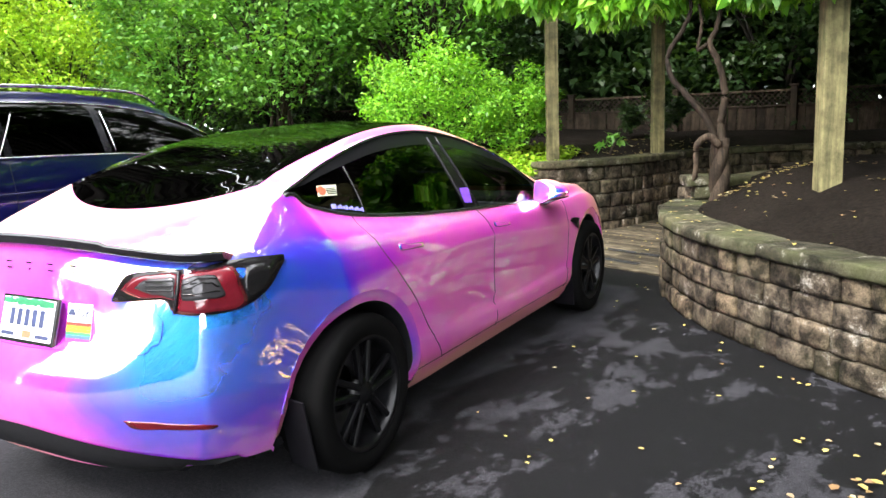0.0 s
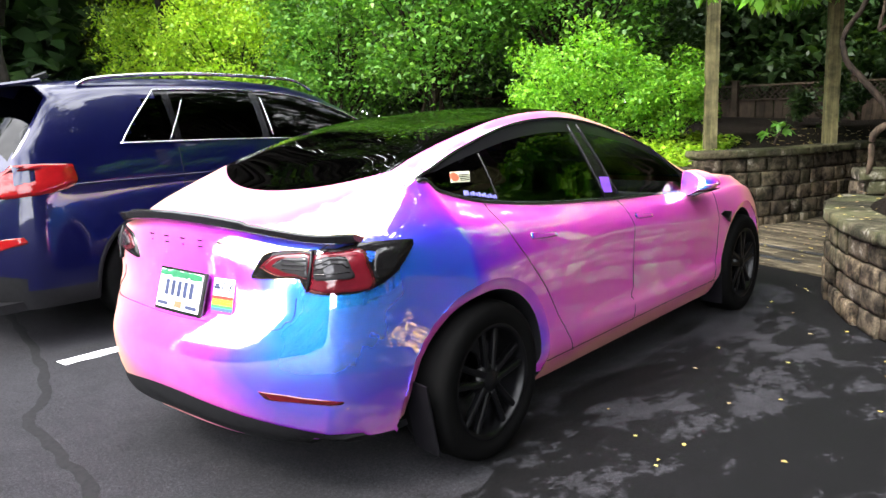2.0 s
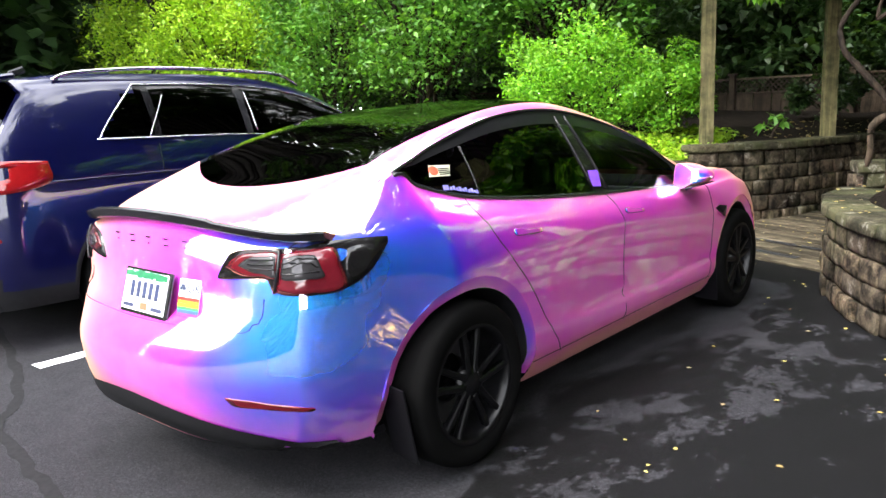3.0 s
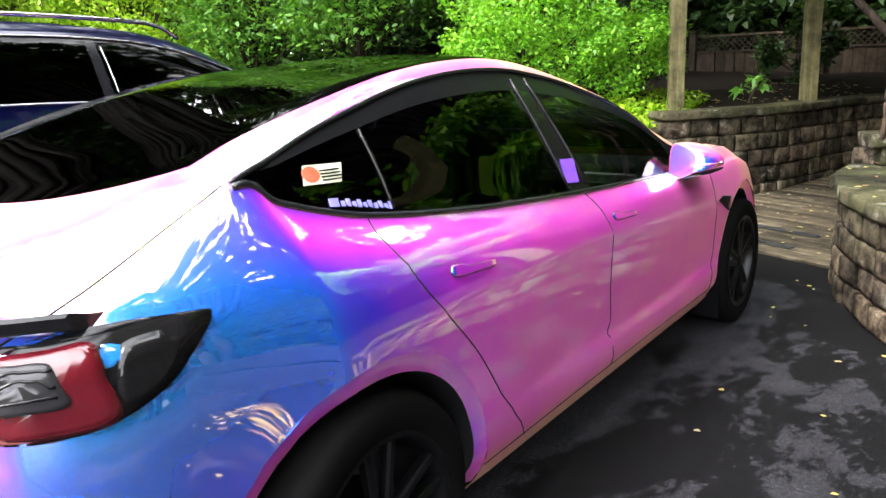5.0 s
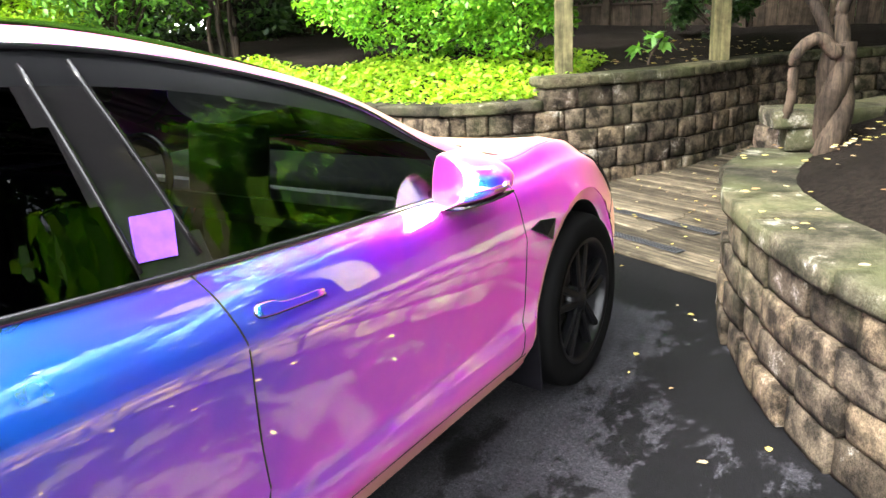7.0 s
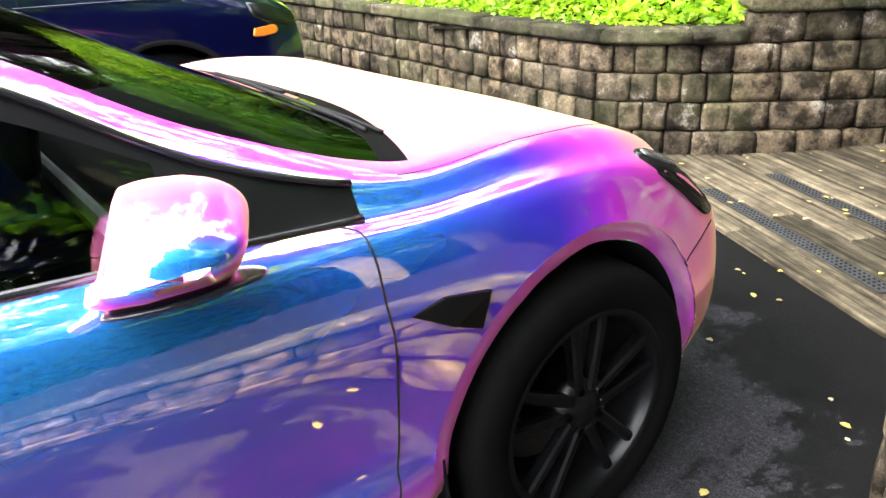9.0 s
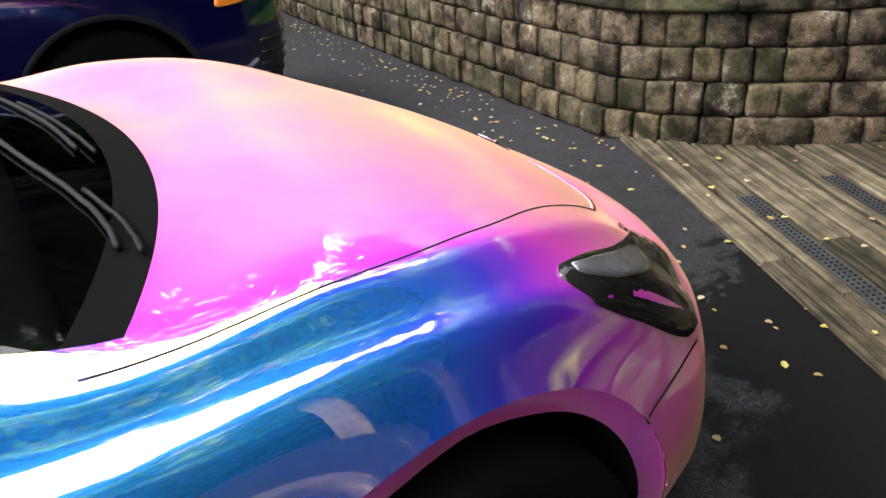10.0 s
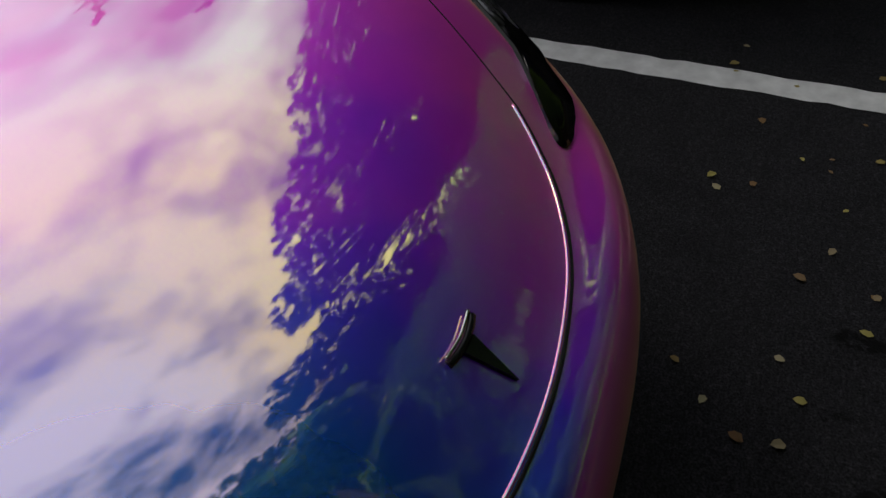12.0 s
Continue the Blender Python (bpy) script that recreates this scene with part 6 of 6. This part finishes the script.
P = np.stack([rad * np.cos(a), rad * np.sin(a), rnd.random(n) ** .8 * top], 1)
tagged(part("far_wood", leaf_mesh("far_wood", P, .62, M_LEAF_MID, rnd, .3, .6, plain_leaf=True), None), "unseen low green tree belt added to darken rear reflections", "woodland", kind="stuff")

# vine leaves hung over the posts, with high clumps added to shade the beds
rnd = np.random.default_rng(77)
cs, rs = [], []
for x, y, z, r in ((-.7, 3.6, 2.72, .34), (-.1, 3.5, 2.62, .36), (.45, 3.5, 2.46, .36), (.95, 3.4, 2.52, .34), (1.4, 3.2, 2.6, .3), (1.95, 2.2, 2.32, .26), (2.35, 1.7, 2.35, .30), (2.75, 1.7, 2.42, .3),
                   (-1.2, 4.6, 2.9, .4), (2.2, 3.2, 2.75, .45), (1.0, 4.6, 2.9, .5), (-.2, 5.2, 2.9, .5), (3.2, 2.6, 2.7, .5), (1.6, 5.6, 2.9, .6), (3.0, 4.5, 2.8, .6), (0.2, 6.4, 3.0, .7), (1.4, 7.0, 3.1, .8), (2.6, 6.2, 3.1, .8), (-.6, 6.2, 3.1, .7), (3.8, 5.6, 3.1, .8), (4.2, 3.6, 3.0, .8),
                   (1.2, 3.9, 3.1, .8), (2.2, 2.6, 3.1, .8), (2.9, 3.4, 3.2, .9), (2.0, 4.4, 3.2, .9), (3.4, 1.4, 3.1, .8), (4.4, 2.2, 3.2, .9), (.6, 5.6, 3.2, .8), (1.9, 6.4, 3.3, .9), (3.2, 7.2, 3.3, .9),
                   (.4, 7.6, 3.3, .9), (4.8, 4.8, 3.3, 1.0), (-.6, 7.2, 3.3, .9), (2.0, 8.2, 3.4, 1.0)):
    cs.append((x - 1.50, y - 3.12, z - .70))
    rs.append(r)
part("crown", leaf_mesh("crown", clump_places(rnd, 72000, cs, rs, .3, .45), .15, M_LEAF_BRIGHT, rnd, .7, .55), None, vine)
for k, pts in enumerate(([(-.60, .6, 1.95), (0, .3, 1.85), (.6, .1, 2.0)], [(-.27, .05, 2.1), (-.6, .3, 2.1), (-1.5, .4, 2.0), (-2.2, 1.0, 2.1)], [(.6, .1, 2.0), (.9, -.6, 1.8), (1.2, -1.4, 1.75)])):
    v, f = limb(pts, .022, .012, 8, 7, .03, 90 + k)
    part("branch", mesh_from("branch", v, f, M_BARK, True), M_BARK, vine)

# lime ground cover behind the low wall
rnd = np.random.default_rng(5)
P = []
while len(P) < 17000:
    x, y = rnd.uniform(-7.5, -.55), rnd.uniform(3.9, 5.6)
    d = left_track.behind((x, y))
    if .16 < d < 1.05 + .25 * noise.noise(Vector((x, y, 3))) and (x < -.72 or d > .35) and x < -.62:
        P.append((x, y, bed_height((x, y)) + rnd.random() * (.07 + .05 * (noise.noise(Vector((x * 3, y * 3, 0))) + .5))))
tagged(part("ground_cover", leaf_mesh("ground_cover", P, .05, M_LEAF_LIME, rnd, .1, .75), None), "low yellow-green ground cover along the wall top", "ground cover", kind="stuff")
shrub("plant", "small broad-leaved plant in bark mulch", "plant", -.12, 5.25, .98, .34, .30, .20, 50, .11, M_LEAF_MID, 91, 3, 6, low=.2)
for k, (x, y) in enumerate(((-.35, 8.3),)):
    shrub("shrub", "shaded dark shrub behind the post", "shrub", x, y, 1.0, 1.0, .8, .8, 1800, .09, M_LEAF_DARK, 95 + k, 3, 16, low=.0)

# fallen leaves
def fallen(name, places, size, rnd, flat=.12, **tags):
    n = len(places)
    P = np.array(places)
    s = size * rnd.uniform(.6, 1.35, n)
    yaw = rnd.random(n) * 2 * np.pi
    verts, faces = [], []
    for i in range(n):
        d = np.array((math.cos(yaw[i]), math.sin(yaw[i])))
        e = np.array((-d[1], d[0]))
        w = s[i] * rnd.uniform(.28, .42)
        curl = s[i] * rnd.uniform(.05, .28)
        o = len(verts)
        for u, v, h in ((0, 0, .002), (.3, 1, curl), (.3, 0, .004), (.3, -1, curl * .8), (.72, .75, curl * .9), (.72, 0, .004), (.72, -.75, curl), (1, 0, curl * .6), (-.3, .05, .003)):
            q = P[i][:2] + d * (u * s[i]) + e * (v * w)
            verts.append((q[0], q[1], P[i][2] + h))
        faces += [(o, o + 2, o + 1), (o, o + 3, o + 2), (o + 1, o + 2, o + 5, o + 4), (o + 2, o + 3, o + 6, o + 5), (o + 4, o + 5, o + 7), (o + 5, o + 6, o + 7)]
    return tagged(part(name, mesh_from(name, verts, faces, M_LITTER), None), **tags)


rnd = np.random.default_rng(31)
P = []
for _ in range(80):
    x, y = rnd.uniform(.95, 3.2), rnd.uniform(-3.2, 2.7)
    if right_track.behind((x, y)) < -.06:
        P.append((x, y, .003))
for _ in range(110):
    x, y = rnd.uniform(-2.2, .6), rnd.uniform(2.38, 3.9)
    if left_track.behind((x, y)) < -.05:
        P.append((x, y, .003))
for _ in range(150):
    s = rnd.uniform(left_track.find((-6, 4)), left_track.find((-1.2, 3.8)))
    q, th = left_track.at(s), left_track.turn(s)
    off = abs(rnd.normal(0, .22)) + .03
    P.append((q[0] + math.sin(th) * off, q[1] - math.cos(th) * off, .003))
fallen("fallen_leaves", P, .027, rnd, label="yellow and brown fallen leaves scattered on asphalt", category="leaf litter", kind="stuff")
P = [(x, y, .004 + .02 * rnd.random()) for x, y in rnd.normal((2.75, -1.25), (.22, .16), (110, 2))] + [(x, y, .004 + .01 * rnd.random()) for x, y in rnd.normal((3.0, -.75), (.25, .2), (60, 2))]
fallen("leaf_pile", P, .045, rnd, label="small drift of brown and yellow leaves on asphalt", category="leaf litter", kind="stuff")
P = []
for _ in range(260):
    u, v = rnd.uniform(-.1, 3.2), rnd.uniform(.05, 4.5)
    q = DECK @ Vector((u, v, 0))
    if left_track.behind((q.x, q.y)) < -.05 and (q.x < 1.05 or q.y > 3.3):
        P.append((q.x, q.y, .036 + max(0, v - .6) * .035))
fallen("fallen_leaves", P, .030, rnd, label="small yellow leaves scattered over the deck", category="leaf litter", kind="stuff")
P = []
for _ in range(250):
    x, y = rnd.uniform(1.2, 4.5), rnd.uniform(-.8, 3.8)
    if right_track.behind((x, y)) > .3 and y < 3.3 + (x - 1.3) * .5:
        P.append((x, y, right_height((x, y)) + .004))
for x, y in rnd.normal((1.95, 3.0), (.30, .27), (120, 2)):
    if right_track.behind((x, y)) > .35 and y < 3.25 + (x - 1.3) * .5:
        P.append((x, y, right_height((x, y)) + .01 + .02 * rnd.random()))
for _ in range(24):
    s = rnd.uniform(0, 3.2)
    q, th = right_track.at(s), right_track.turn(s)
    o = rnd.uniform(.02, .25)
    P.append((q[0] - math.sin(th) * o, q[1] + math.cos(th) * o, .665))
fallen("fallen_leaves", P, .034, rnd, label="pale fallen leaves lying on bark mulch", category="leaf litter", kind="stuff")
P = []
for _ in range(300):
    x, y = rnd.uniform(-.6, 1.2), rnd.uniform(4.4, 8)
    if left_track.behind((x, y)) > .3:
        P.append((x, y, bed_height((x, y)) + .004))
fallen("fallen_leaves", P, .05, rnd, label="brown fallen leaves in the shaded planting bed", category="leaf litter", kind="stuff")

# ---------------------------------------------------------------- stone walls, block by block
BLOCKS = block_meshes("block", (.25, .22, .15), .0075, M_STONE, 10, 3)
CAPS = block_meshes("cap_stone", (.25, .25, .15), .006, M_CAP, 6, 8)
sa, sb, sc, sd = left_track.find((-7.5, 4.2)), left_track.find((-.62, 4.31)), left_track.find((.62, 6.7)), left_track.find((5.0, 8.6))
wall = tagged(core_wall(left_track, left_track.find((-16, 5.4)), sb, .60, .11, .26, "wall_left"), "curved retaining wall of weathered split-faced concrete blocks", "retaining wall", kind="structure")
lay_wall(wall, left_track, sa, sb, 0, 4, .163, 1, True, .30, .085, BLOCKS, CAPS, .012, (.14, .16, .18, .19, .21))
wall = tagged(core_wall(left_track, sb, left_track.length, .76, .12, .26, "wall_back"), "taller mossy stretch of the block retaining wall", "retaining wall", kind="structure")
lay_wall(wall, left_track, sb, sd, 0, 5, .163, 2, True, .30, .085, BLOCKS, CAPS)
wall = tagged(core_wall(right_track, .02, right_track.length, .54, .09, .26, "wall_right"), "curved planter wall of weathered grey blocks with flat cap stones", "retaining wall", kind="structure")
lay_wall(wall, right_track, 0, right_track.find((3.6, -.3)), 0, 4, .140, 5, True, .34, .085, BLOCKS, CAPS, .006)
back_track = Track([(1.30, 3.30), (1.7, 3.75), (2.1, 4.5), (2.6, 5.4), (3.4, 6.2)])
wall = tagged(core_wall(back_track, .02, back_track.length - .02, .68, -.26, -.09, "wall_inner"), "low inner planter wall with pale flat cap stones", "retaining wall", kind="structure")
lay_wall(wall, back_track, 0, back_track.length, 0, 5, .145, 7, True, .30, .085, BLOCKS, CAPS, 0)
pier = tagged(empty("stone_pier", (1.40, 3.16, .655)), "stacked mossy stone blocks at the planter wall's end", "stone pier")
for k, (x, y, z, sx, sy, sz, turn) in enumerate(((0, -.10, .0, .75, .9, .75, 20), (-.02, -.12, .112, 1.1, 1.1, .6, 26))):
    ob = part("block", CAPS[k], None, pier)
    ob.matrix_basis = pose(x, y, z, 0, 0, turn) @ Matrix.Diagonal((sx, sy, sz, 1))
